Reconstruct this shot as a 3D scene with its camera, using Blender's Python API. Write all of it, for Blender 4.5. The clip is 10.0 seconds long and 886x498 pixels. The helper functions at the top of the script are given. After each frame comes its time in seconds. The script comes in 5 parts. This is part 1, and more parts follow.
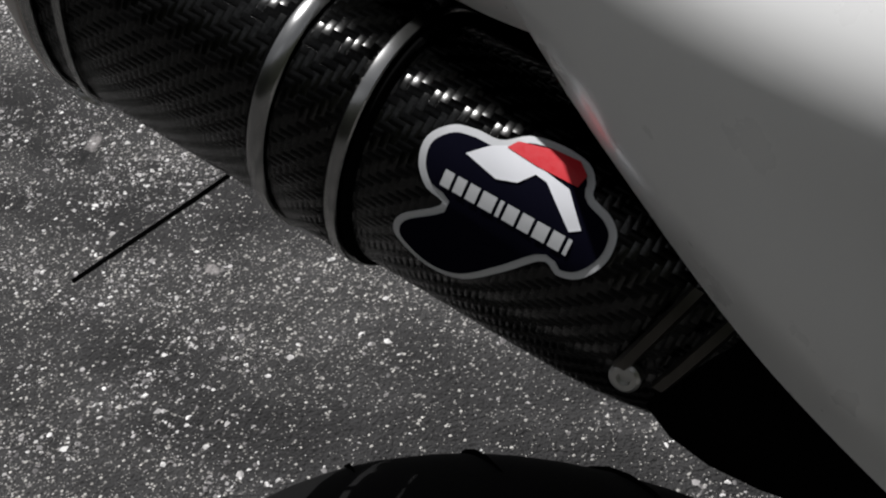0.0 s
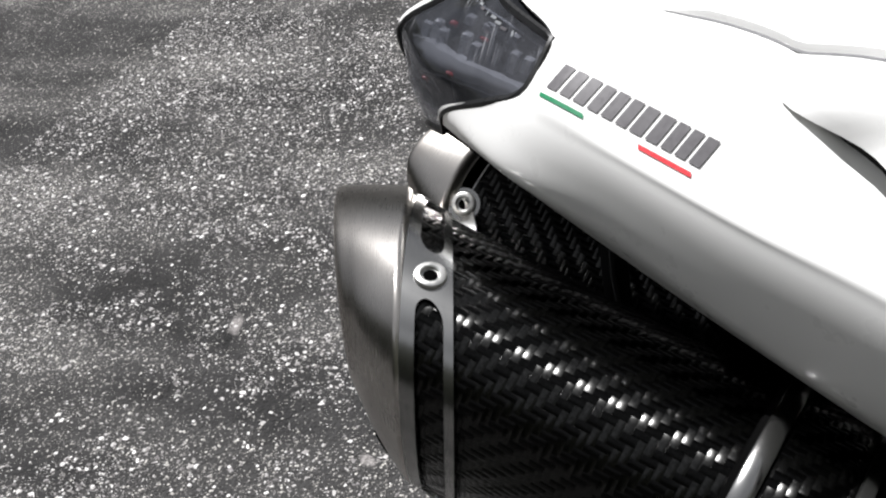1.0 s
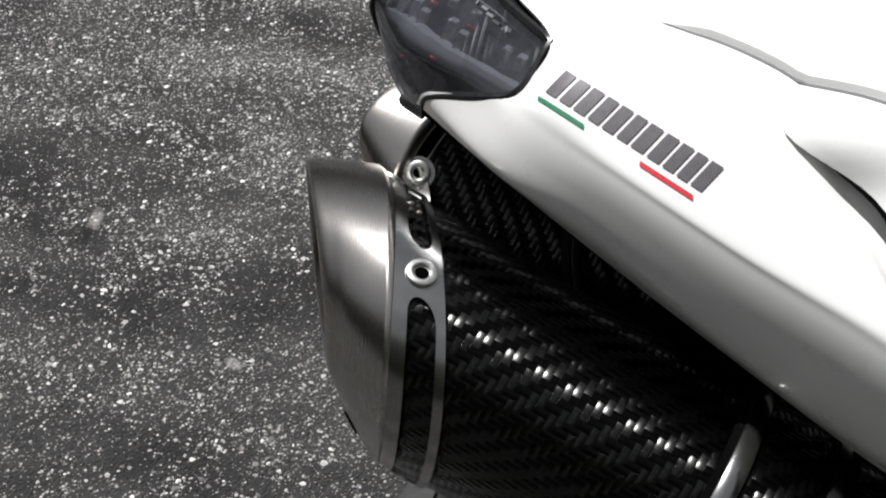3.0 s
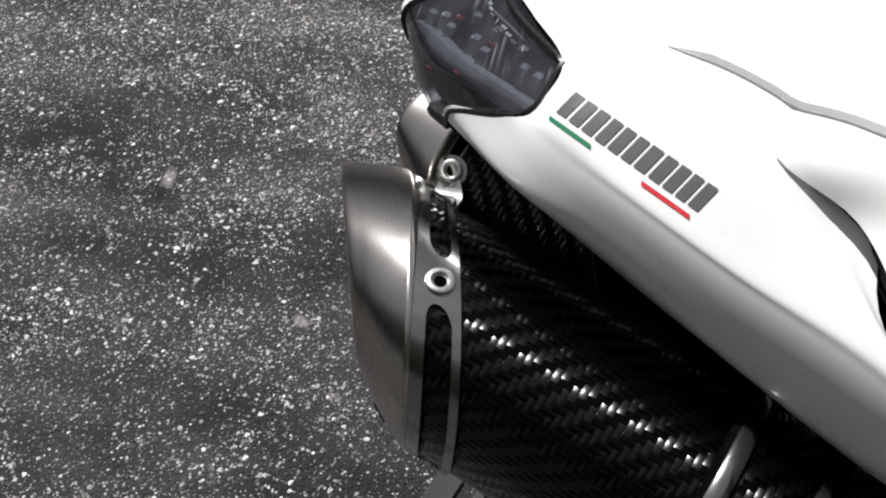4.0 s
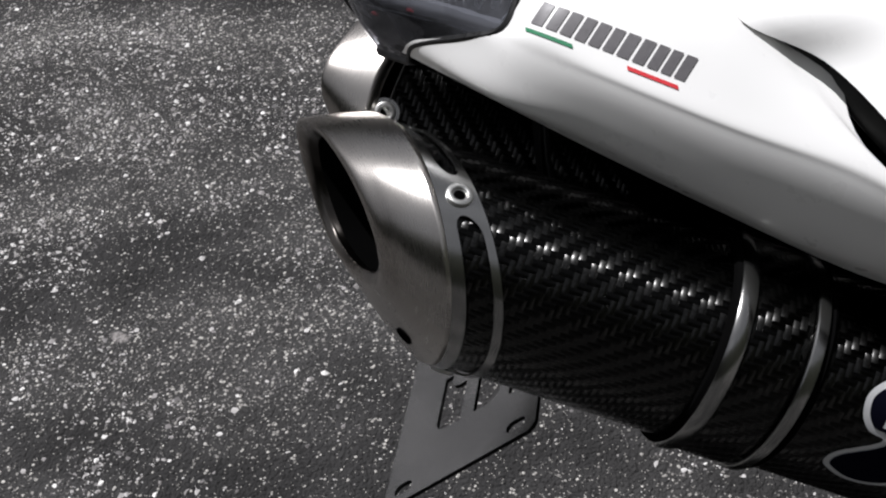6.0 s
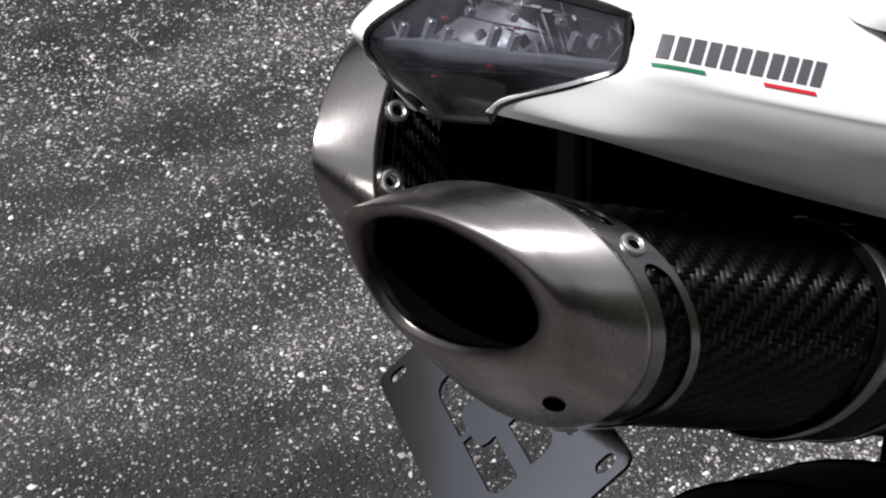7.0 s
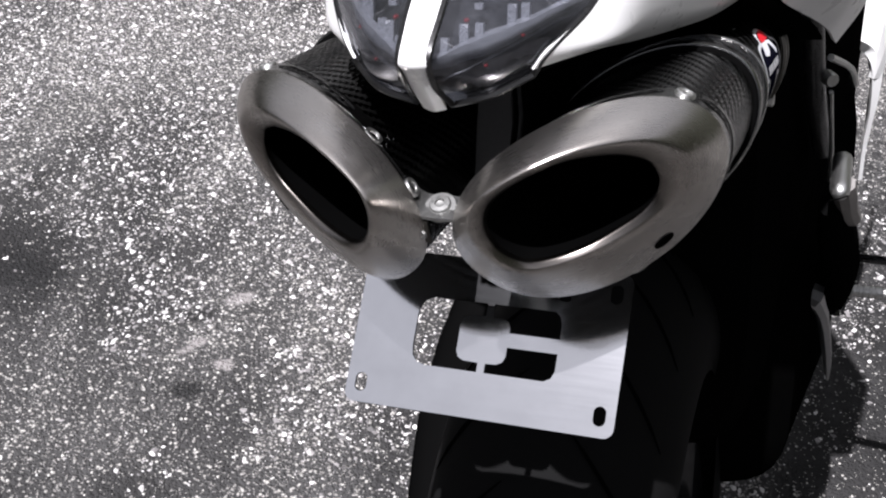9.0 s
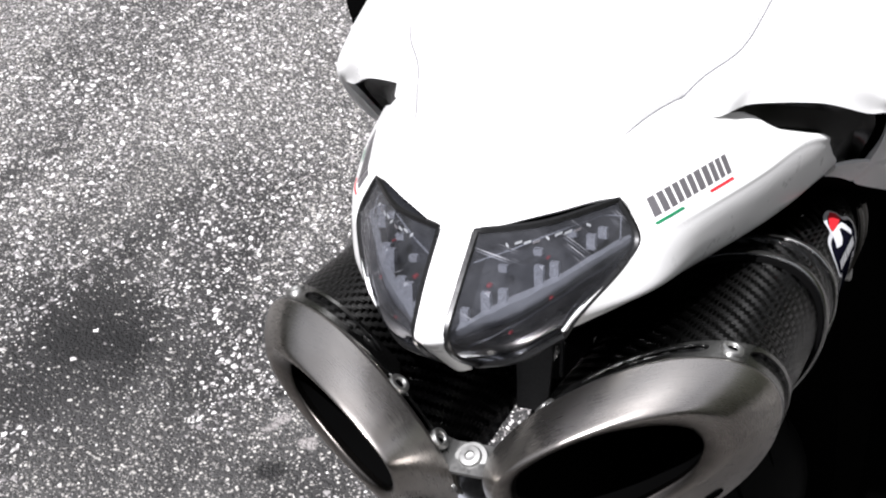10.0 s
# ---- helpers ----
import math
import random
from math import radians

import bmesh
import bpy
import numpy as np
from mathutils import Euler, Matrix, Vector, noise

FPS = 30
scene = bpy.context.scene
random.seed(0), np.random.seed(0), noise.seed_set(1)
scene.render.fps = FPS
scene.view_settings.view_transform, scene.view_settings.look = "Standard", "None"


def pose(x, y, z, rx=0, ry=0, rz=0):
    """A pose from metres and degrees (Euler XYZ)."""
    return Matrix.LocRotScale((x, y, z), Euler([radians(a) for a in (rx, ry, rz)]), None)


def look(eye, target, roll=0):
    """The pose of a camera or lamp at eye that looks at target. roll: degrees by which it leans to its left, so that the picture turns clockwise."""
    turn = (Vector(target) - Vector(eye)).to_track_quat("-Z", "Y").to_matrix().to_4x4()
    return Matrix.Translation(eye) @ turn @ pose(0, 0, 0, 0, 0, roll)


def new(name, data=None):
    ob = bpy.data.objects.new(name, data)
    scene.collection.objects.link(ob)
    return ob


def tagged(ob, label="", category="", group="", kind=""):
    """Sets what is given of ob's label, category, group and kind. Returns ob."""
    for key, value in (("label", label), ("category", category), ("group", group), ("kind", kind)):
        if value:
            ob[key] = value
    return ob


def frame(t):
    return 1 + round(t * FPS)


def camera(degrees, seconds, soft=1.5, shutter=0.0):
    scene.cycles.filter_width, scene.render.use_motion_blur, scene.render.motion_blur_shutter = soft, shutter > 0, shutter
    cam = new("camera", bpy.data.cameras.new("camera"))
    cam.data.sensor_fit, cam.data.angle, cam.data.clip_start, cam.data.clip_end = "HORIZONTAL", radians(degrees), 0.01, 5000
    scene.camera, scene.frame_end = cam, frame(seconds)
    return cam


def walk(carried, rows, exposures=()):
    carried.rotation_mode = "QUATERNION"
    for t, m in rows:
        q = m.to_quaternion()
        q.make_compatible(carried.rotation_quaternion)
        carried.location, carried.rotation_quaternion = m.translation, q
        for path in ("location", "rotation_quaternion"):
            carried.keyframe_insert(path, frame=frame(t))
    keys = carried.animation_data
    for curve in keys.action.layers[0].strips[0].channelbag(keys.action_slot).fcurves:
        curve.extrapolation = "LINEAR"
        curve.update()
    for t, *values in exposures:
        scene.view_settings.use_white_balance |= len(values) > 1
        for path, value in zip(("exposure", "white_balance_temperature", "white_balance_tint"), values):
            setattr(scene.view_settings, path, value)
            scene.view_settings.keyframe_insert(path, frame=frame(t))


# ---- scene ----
from mathutils.bvhtree import BVHTree

# ------------------------------------------------------------------ camera
cam = camera(39.25, 10.0, soft=2.1, shutter=0.05)
PATH = [
    (0.0, 0.4158, 0.3492, 1.0863, 50.61, 7.34, 113.84),
    (0.3, 0.4083, 0.3322, 1.0909, 52.85, 8.14, 114.79),
    (0.5, 0.4036, 0.3067, 1.1100, 54.39, 7.77, 116.30),
    (0.7, 0.3973, 0.2725, 1.1325, 55.35, 8.49, 116.85),
    (1.0, 0.3748, 0.2305, 1.1649, 55.95, 11.32, 115.53),
    (1.5, 0.3506, 0.1619, 1.2069, 52.29, 10.06, 110.90),
    (2.0, 0.3485, 0.1560, 1.2051, 48.63, 8.44, 110.14),
    (2.5, 0.3556, 0.1827, 1.2051, 46.90, 7.17, 110.72),
    (2.7, 0.3761, 0.1784, 1.1991, 50.07, 4.06, 110.52),
    (3.8, 0.3693, 0.2118, 1.2275, 47.94, 7.58, 113.22),
    (4.0, 0.3736, 0.2080, 1.2337, 47.79, 7.03, 113.86),
    (4.5, 0.3763, 0.2048, 1.2311, 46.98, 7.46, 113.16),
    (5.0, 0.3878, 0.1669, 1.2309, 47.03, 7.23, 112.13),
    (5.5, 0.4367, 0.1451, 1.2448, 45.71, 6.50, 103.16),
    (5.7, 0.4496, 0.1428, 1.2558, 45.45, 6.77, 100.61),
    (6.8, 0.3821, -0.0362, 1.2553, 42.54, 3.91, 77.54),
    (7.0, 0.3776, -0.1049, 1.2648, 43.54, 0.58, 70.81),
    (7.2, 0.3803, -0.1797, 1.2685, 43.64, -1.51, 63.66),
    (7.5, 0.3557, -0.2506, 1.2695, 42.02, -3.24, 53.88),
    (8.0, 0.2762, -0.3206, 1.2550, 42.23, -4.69, 36.42),
    (8.5, 0.2031, -0.3804, 1.2762, 44.45, -5.22, 24.95),
    (9.0, 0.1189, -0.4496, 1.3024, 45.84, -4.77, 17.46),
    (9.5, 0.0918, -0.4140, 1.3459, 46.78, -3.14, 15.25),
    (10.0, 0.1168, -0.3266, 1.3701, 44.78, -0.74, 20.95),
]
EXPOSURES = [(0.0, 0.13, 6250, 11), (0.3, 0.23, 6250, 11), (0.5, 0.48, 6250, 11), (1.0, 0.73, 6250, 11), (2.0, 0.53, 6250, 11), (2.5, 0.38, 6250, 11), (4.0, 0.23, 6250, 11), (5.5, 0.13, 6200, 12), (7.0, 0.33, 6150, 15), (8.5, 0.88, 6100, 17), (10.0, 1.03, 6150, 14)]
walk(cam, [(row[0], pose(*row[1:])) for row in PATH], EXPOSURES)

# ------------------------------------------------------------------ light
SUN = Vector((-0.20, -0.333, 0.92)).normalized()
world = bpy.data.worlds.new("world")
scene.world = world
world.use_nodes = True
wt = world.node_tree
sky = wt.nodes.new("ShaderNodeTexSky")
sky.sky_type, sky.sun_disc = "NISHITA", False
sky.dust_density, sky.air_density = 2.4, 0.85
sky.sun_elevation = math.asin(SUN.z)
sky.sun_rotation = math.atan2(SUN.x, SUN.y)
bg = wt.nodes["Background"]
bg.inputs["Strength"].default_value = 0.0108
# broken white cloud over the blue
direction = wt.nodes.new("ShaderNodeTexCoord")
puffs = wt.nodes.new("ShaderNodeTexNoise")
puffs.inputs["Scale"].default_value, puffs.inputs["Detail"].default_value, puffs.inputs["Roughness"].default_value = 2.6, 7.0, 0.6
wt.links.new(direction.outputs["Generated"], puffs.inputs["Vector"])
cover = wt.nodes.new("ShaderNodeValToRGB")
cover.color_ramp.elements[0].color = (0.50, 0.50, 0.50, 1)
cover.color_ramp.elements[0].position, cover.color_ramp.elements[1].position = 0.50, 0.66
wt.links.new(puffs.outputs["Fac"], cover.inputs[0])
cloudy = wt.nodes.new("ShaderNodeMix")
cloudy.data_type = "RGBA"
cloudy.inputs[7].default_value = (42.0, 42.0, 42.6, 1)
split = wt.nodes.new("ShaderNodeSeparateXYZ")
wt.links.new(direction.outputs["Generated"], split.inputs[0])
height = wt.nodes.new("ShaderNodeMapRange")
height.interpolation_type = "SMOOTHSTEP"
height.inputs["From Min"].default_value, height.inputs["From Max"].default_value = 0.05, 0.70
wt.links.new(split.outputs[2], height.inputs[0])
veil = wt.nodes.new("ShaderNodeMath")
veil.operation = "MULTIPLY"
wt.links.new(cover.outputs[0], veil.inputs[0])
wt.links.new(height.outputs[0], veil.inputs[1])
wt.links.new(veil.outputs[0], cloudy.inputs["Factor"])
haze = wt.nodes.new("ShaderNodeHueSaturation")
haze.inputs["Saturation"].default_value = 0.45
wt.links.new(sky.outputs[0], haze.inputs["Color"])
wt.links.new(haze.outputs[0], cloudy.inputs[6])
wt.links.new(cloudy.outputs[2], bg.inputs["Color"])
sun_data = bpy.data.lights.new("sun", "SUN")
sun_data.energy, sun_data.angle, sun_data.color = 5.0, radians(0.6), (1.0, 0.972, 0.94)
sun = new("sun", sun_data)
sun.matrix_world = look(SUN * 10, (0, 0, 0))

# ------------------------------------------------------------------ materials


def base_material(name, color=(0.5, 0.5, 0.5), rough=0.5, metal=0.0, coat=0.0, coat_rough=0.03):
    m = bpy.data.materials.new(name)
    m.use_nodes = True
    b = m.node_tree.nodes["Principled BSDF"]
    b.inputs["Base Color"].default_value = (*color, 1)
    b.inputs["Roughness"].default_value = rough
    b.inputs["Metallic"].default_value = metal
    b.inputs["Coat Weight"].default_value = coat
    b.inputs["Coat Roughness"].default_value = coat_rough
    return m, m.node_tree, b



def math_node(nt, op, a, b=None, c=None):
    n = nt.nodes.new("ShaderNodeMath")
    n.operation = op
    for i, v in enumerate((a, b, c)):
        if v is None:
            continue
        if isinstance(v, (int, float)):
            n.inputs[i].default_value = v
        else:
            nt.links.new(v, n.inputs[i])
    return n.outputs[0]


def ramp(nt, fac, stops):
    n = nt.nodes.new("ShaderNodeValToRGB")
    els = n.color_ramp.elements
    while len(els) < len(stops):
        els.new(0.5)
    for e, (p, c) in zip(els, stops):
        e.position = p
        e.color = (*c, 1) if len(c) == 3 else c
    nt.links.new(fac, n.inputs[0])
    return n.outputs[0]


def noise_tex(nt, vec, scale, detail=4.0, rough=0.55):
    n = nt.nodes.new("ShaderNodeTexNoise")
    n.inputs["Scale"].default_value = scale
    n.inputs["Detail"].default_value = detail
    n.inputs["Roughness"].default_value = rough
    nt.links.new(vec, n.inputs["Vector"])
    return n.outputs["Fac"]


def voronoi(nt, vec, scale, feature="F1"):
    n = nt.nodes.new("ShaderNodeTexVoronoi")
    n.feature = feature
    n.inputs["Scale"].default_value = scale
    nt.links.new(vec, n.inputs["Vector"])
    return n


def mix_color(nt, fac, a, b):
    n = nt.nodes.new("ShaderNodeMix")
    n.data_type = "RGBA"
    for sock, v in ((n.inputs["Factor"], fac), (n.inputs[6], a), (n.inputs[7], b)):
        if isinstance(v, (int, float)):
            sock.default_value = v
        elif isinstance(v, tuple):
            sock.default_value = (*v, 1)
        else:
            nt.links.new(v, sock)
    return n.outputs[2]


def bump(nt, height, strength, distance, normal=None):
    n = nt.nodes.new("ShaderNodeBump")
    n.inputs["Strength"].default_value = strength
    n.inputs["Distance"].default_value = distance
    nt.links.new(height, n.inputs["Height"])
    if normal is not None:
        nt.links.new(normal, n.inputs["Normal"])
    return n.outputs[0]


def coords(nt, which="Object"):
    return nt.nodes.new("ShaderNodeTexCoord").outputs[which]


def spot(nt, vec, place, half, turn):
    """Ragged blot on the ground: 1 in its middle, 0 outside."""
    mp = nt.nodes.new("ShaderNodeMapping")
    mp.vector_type = "TEXTURE"
    mp.inputs["Location"].default_value = (place[0], place[1], 0)
    mp.inputs["Rotation"].default_value = (0, 0, radians(turn))
    mp.inputs["Scale"].default_value = (half[0], half[1], 1)
    nt.links.new(vec, mp.inputs[0])
    ln = nt.nodes.new("ShaderNodeVectorMath")
    ln.operation = "LENGTH"
    nt.links.new(mp.outputs[0], ln.inputs[0])
    d = math_node(nt, "ADD", ln.outputs["Value"], math_node(nt, "MULTIPLY", math_node(nt, "SUBTRACT", noise_tex(nt, vec, 55.0, 4), 0.5), 1.6))
    return ramp(nt, d, [(0.55, (1, 1, 1)), (1.05, (0, 0, 0))])


def make_asphalt():
    m, nt, b = base_material("asphalt", rough=0.9)
    b.inputs["Specular IOR Level"].default_value = 0.25
    vec = coords(nt)
    streak = nt.nodes.new("ShaderNodeMapping")
    streak.inputs["Rotation"].default_value = (0, 0, radians(2))
    streak.inputs["Scale"].default_value = (3.6, 1.3, 1)
    nt.links.new(vec, streak.inputs[0])
    big = noise_tex(nt, streak.outputs[0], 1.0, 5, 0.6)
    mid = noise_tex(nt, vec, 9.0, 5, 0.6)
    fine = noise_tex(nt, vec, 520.0, 3)
    grit = voronoi(nt, vec, 380.0)
    stones = voronoi(nt, vec, 190.0)
    tar = ramp(nt, mid, [(0.3, (0.020, 0.0196, 0.0195)), (0.7, (0.044, 0.043, 0.0428))])
    worn = ramp(nt, big, [(0.42, (0, 0, 0)), (0.64, (1, 1, 1))])
    # the tar gets lighter and grainier towards +y, with an uneven edge
    where = nt.nodes.new("ShaderNodeSeparateXYZ")
    nt.links.new(vec, where.inputs[0])
    pale_ahead = nt.nodes.new("ShaderNodeMapRange")
    pale_ahead.interpolation_type = "SMOOTHSTEP"
    pale_ahead.inputs["From Min"].default_value, pale_ahead.inputs["From Max"].default_value = 0.50, 1.20
    pale_ahead.inputs["To Max"].default_value = 0.75
    nt.links.new(math_node(nt, "ADD", where.outputs[1], math_node(nt, "MULTIPLY", math_node(nt, "SUBTRACT", big, 0.5), 0.9)), pale_ahead.inputs[0])
    smooth_patch = math_node(nt, "SUBTRACT", 1.0, spot(nt, vec, (.66, .85), (.40, .80), 0))
    worn = math_node(nt, "MULTIPLY", math_node(nt, "MINIMUM", math_node(nt, "ADD", worn, pale_ahead.outputs[0]), 1.2), smooth_patch)
    tar = mix_color(nt, math_node(nt, "MULTIPLY", worn, 0.55), tar, (0.110, 0.1075, 0.105))
    stain = ramp(nt, noise_tex(nt, vec, 2.6, 3), [(0.57, (0, 0, 0)), (0.68, (1, 1, 1))])
    tar = mix_color(nt, math_node(nt, "MULTIPLY", stain, 0.5), tar, (0.020, 0.0195, 0.019))
    # pale grains bedded in the tar, more of them where the surface is worn
    limit = math_node(nt, "SUBTRACT", 0.64, math_node(nt, "MULTIPLY", worn, 0.16))
    limit = math_node(nt, "ADD", limit, math_node(nt, "MULTIPLY", stain, 0.08))
    pick = math_node(nt, "MULTIPLY", math_node(nt, "LESS_THAN", stones.outputs["Distance"], 0.40),
                     math_node(nt, "GREATER_THAN", noise_tex(nt, stones.outputs["Position"], 90.0, 1), limit))
    tone = ramp(nt, noise_tex(nt, stones.outputs["Position"], 300.0, 0), [(0.3, (0.14, 0.134, 0.126)), (0.7, (0.62, 0.60, 0.56))])
    col = mix_color(nt, pick, tar, tone)
    grain = math_node(nt, "MULTIPLY", math_node(nt, "LESS_THAN", grit.outputs["Distance"], 0.36),
                      math_node(nt, "GREATER_THAN", noise_tex(nt, grit.outputs["Position"], 200.0, 0), math_node(nt, "ADD", limit, 0.01)))
    col = mix_color(nt, math_node(nt, "MULTIPLY", grain, 0.85), col, (0.40, 0.385, 0.36))
    # oily blots, then pale scuffs
    for place, half, turn in (((-.417, .482), (.030, .020), 30), ((-.46, .607), (.035, .014), 50), ((-.346, .30), (.030, .022), 0), ((-.75, .59), (.10, .05), 20), ((-.812, -.992), (.034, .011), 20)):
        col = mix_color(nt, math_node(nt, "MULTIPLY", spot(nt, vec, place, half, turn), 0.85), col, (0.016, 0.016, 0.016))
    for place, half, turn in (((-.42, .66), (.026, .013), 40), ((-.39, .54), (.016, .012), 20), ((-.44, .56), (.030, .009), 60), ((-.850, -1.000), (.030, .013), 25), ((-.62, -.62), (.018, .010), 60)):
        col = mix_color(nt, math_node(nt, "MULTIPLY", spot(nt, vec, place, half, turn), 0.8), col, (0.33, 0.31, 0.30))
    nt.links.new(col, b.inputs["Base Color"])
    h = math_node(nt, "SUBTRACT", 0.6, stones.outputs["Distance"])
    h = math_node(nt, "ADD", h, math_node(nt, "MULTIPLY", fine, 0.5))
    h = math_node(nt, "SUBTRACT", h, math_node(nt, "MULTIPLY", grit.outputs["Distance"], 0.5))
    nt.links.new(bump(nt, h, 1.0, 0.006), b.inputs["Normal"])
    return m


def make_white():
    m, nt, b = base_material("white_paint", (0.78, 0.78, 0.765), 0.32, coat=0.22, coat_rough=0.05)
    vec = coords(nt)
    n1 = noise_tex(nt, vec, 9.0, 4)
    nt.links.new(mix_color(nt, n1, (0.78, 0.78, 0.765), (0.745, 0.745, 0.725)), b.inputs["Base Color"])
    nt.links.new(ramp(nt, noise_tex(nt, vec, 60.0, 5), [(0.3, (0.25, 0.25, 0.25)), (0.8, (0.40, 0.40, 0.40))]), b.inputs["Roughness"])
    return m


def make_carbon():
    """Resin over 2x2 twill: UV is in metres, each tow reflects across its own fibres."""
    m, nt, b = base_material("carbon_weave", rough=0.27, metal=1.0, coat=0.05, coat_rough=0.06)
    uv = coords(nt, "UV")
    sep = nt.nodes.new("ShaderNodeSeparateXYZ")
    nt.links.new(uv, sep.inputs[0])
    tow = 0.0026
    cu = math_node(nt, "DIVIDE", sep.outputs[0], tow)
    cv = math_node(nt, "DIVIDE", sep.outputs[1], tow)
    iu, iv = math_node(nt, "FLOOR", cu), math_node(nt, "FLOOR", cv)
    fu = math_node(nt, "SUBTRACT", math_node(nt, "FRACT", cu), 0.5)
    fv = math_node(nt, "SUBTRACT", math_node(nt, "FRACT", cv), 0.5)
    k = math_node(nt, "FLOORED_MODULO", math_node(nt, "SUBTRACT", iu, iv), 4.0)
    over = math_node(nt, "LESS_THAN", k, 2.0)
    # crown of each float: rounded across the tow, dipping at its ends
    run = math_node(nt, "SUBTRACT", math_node(nt, "DIVIDE", math_node(nt, "ADD", math_node(nt, "FLOORED_MODULO", k, 2.0), 0.5), 2.0), 0.5)
    roundu = math_node(nt, "MULTIPLY", math_node(nt, "MULTIPLY", fu, fu), -1.0)
    roundv = math_node(nt, "MULTIPLY", math_node(nt, "MULTIPLY", fv, fv), -1.0)
    mixh = nt.nodes.new("ShaderNodeMix")
    nt.links.new(over, mixh.inputs["Factor"])
    nt.links.new(roundu, mixh.inputs[2])
    nt.links.new(roundv, mixh.inputs[3])
    fibre = nt.nodes.new("ShaderNodeTexNoise")
    fibre.inputs["Scale"].default_value = 900.0
    nt.links.new(uv, fibre.inputs["Vector"])
    tone = mix_color(nt, fibre.outputs["Fac"], (0.003, 0.003, 0.003), (0.070, 0.070, 0.068))
    # tows across the can get a darker colour, painting in their weaker reflection
    tone = mix_color(nt, math_node(nt, "MULTIPLY", math_node(nt, "SUBTRACT", 1.0, over), 0.7), tone, (0.002, 0.002, 0.002))
    nt.links.new(tone, b.inputs["Base Color"])
    tang = nt.nodes.new("ShaderNodeTangent")
    tang.direction_type = "UV_MAP"
    nt.links.new(tang.outputs[0], b.inputs["Tangent"])
    b.inputs["Anisotropic"].default_value = 0.95
    nt.links.new(math_node(nt, "MULTIPLY", over, 0.25), b.inputs["Anisotropic Rotation"])
    nrm = bump(nt, mixh.outputs[0], 0.70, 0.0018)
    nt.links.new(nrm, b.inputs["Normal"])
    nt.links.new(bump(nt, mixh.outputs[0], 0.30, 0.0012), b.inputs["Coat Normal"])
    return m


def make_brushed(name, color, rough, scale=(30, 30, 900), amp=1.0):
    m, nt, b = base_material(name, color, rough, 1.0)
    vec = coords(nt)
    mp = nt.nodes.new("ShaderNodeMapping")
    mp.inputs["Scale"].default_value = scale
    nt.links.new(vec, mp.inputs[0])
    n = noise_tex(nt, mp.outputs[0], 1.0, 3)
    wide = noise_tex(nt, vec, 45.0, 4)
    nt.links.new(ramp(nt, n, [(0.25, (rough - 0.03 * amp,) * 3), (0.75, (rough + 0.04 * amp,) * 3)]), b.inputs["Roughness"])
    dark = tuple(c * 0.82 for c in color)
    nt.links.new(mix_color(nt, wide, color, dark), b.inputs["Base Color"])
    nt.links.new(bump(nt, n, 0.05 * amp, 0.0004), b.inputs["Normal"])
    return m


def make_cap_steel():
    """Satin steel brushed round the cap: fine lines along v of the UV map, highlights drawn out across them."""
    m, nt, b = base_material("brushed_steel", (0.42, 0.40, 0.38), 0.36, 1.0)
    uv, vec = coords(nt, "UV"), coords(nt)
    mp = nt.nodes.new("ShaderNodeMapping")
    mp.inputs["Scale"].default_value = (5200, 110, 1)
    nt.links.new(uv, mp.inputs[0])
    lines = noise_tex(nt, mp.outputs[0], 1.0, 3)
    blotch = noise_tex(nt, vec, 38.0, 5, 0.6)
    metal = mix_color(nt, blotch, (0.54, 0.52, 0.495), (0.42, 0.398, 0.370))
    # ragged soot inside the mouth, drawn outwards to paint shade on the inner lip
    sep = nt.nodes.new("ShaderNodeSeparateXYZ")
    nt.links.new(uv, sep.inputs[0])
    reach = math_node(nt, "ADD", sep.outputs[0], math_node(nt, "MULTIPLY", math_node(nt, "SUBTRACT", blotch, 0.5), 0.012))
    soot = ramp(nt, math_node(nt, "MULTIPLY", reach, 10.0), [(0.43, (0, 0, 0)), (0.57, (0.92, 0.92, 0.92))])
    # brown, darker tint that spreads from the mouth
    tint = math_node(nt, "ADD", math_node(nt, "MULTIPLY", sep.outputs[0], 10.0), math_node(nt, "MULTIPLY", math_node(nt, "SUBTRACT", noise_tex(nt, vec, 22.0, 4), 0.5), 0.5))
    metal = mix_color(nt, ramp(nt, tint, [(0.22, (0, 0, 0)), (0.60, (0.62, 0.62, 0.62))]), metal, (0.215, 0.178, 0.150))
    nt.links.new(mix_color(nt, soot, metal, (0.02, 0.019, 0.018)), b.inputs["Base Color"])
    rough = math_node(nt, "ADD", math_node(nt, "MULTIPLY", lines, 0.08), math_node(nt, "MULTIPLY", blotch, 0.08))
    nt.links.new(math_node(nt, "ADD", rough, 0.20), b.inputs["Roughness"])
    tang = nt.nodes.new("ShaderNodeTangent")
    tang.direction_type = "UV_MAP"
    nt.links.new(tang.outputs[0], b.inputs["Tangent"])
    b.inputs["Anisotropic"].default_value = 0.40
    nt.links.new(bump(nt, lines, 0.06, 0.0003), b.inputs["Normal"])
    return m


def make_rubber():
    m, nt, b = base_material("rubber", (0.0065, 0.0065, 0.0065), 0.8)
    b.inputs["Specular IOR Level"].default_value = 0.04
    nt.links.new(bump(nt, noise_tex(nt, coords(nt), 700.0, 3), 0.3, 0.001), b.inputs["Normal"])
    return m


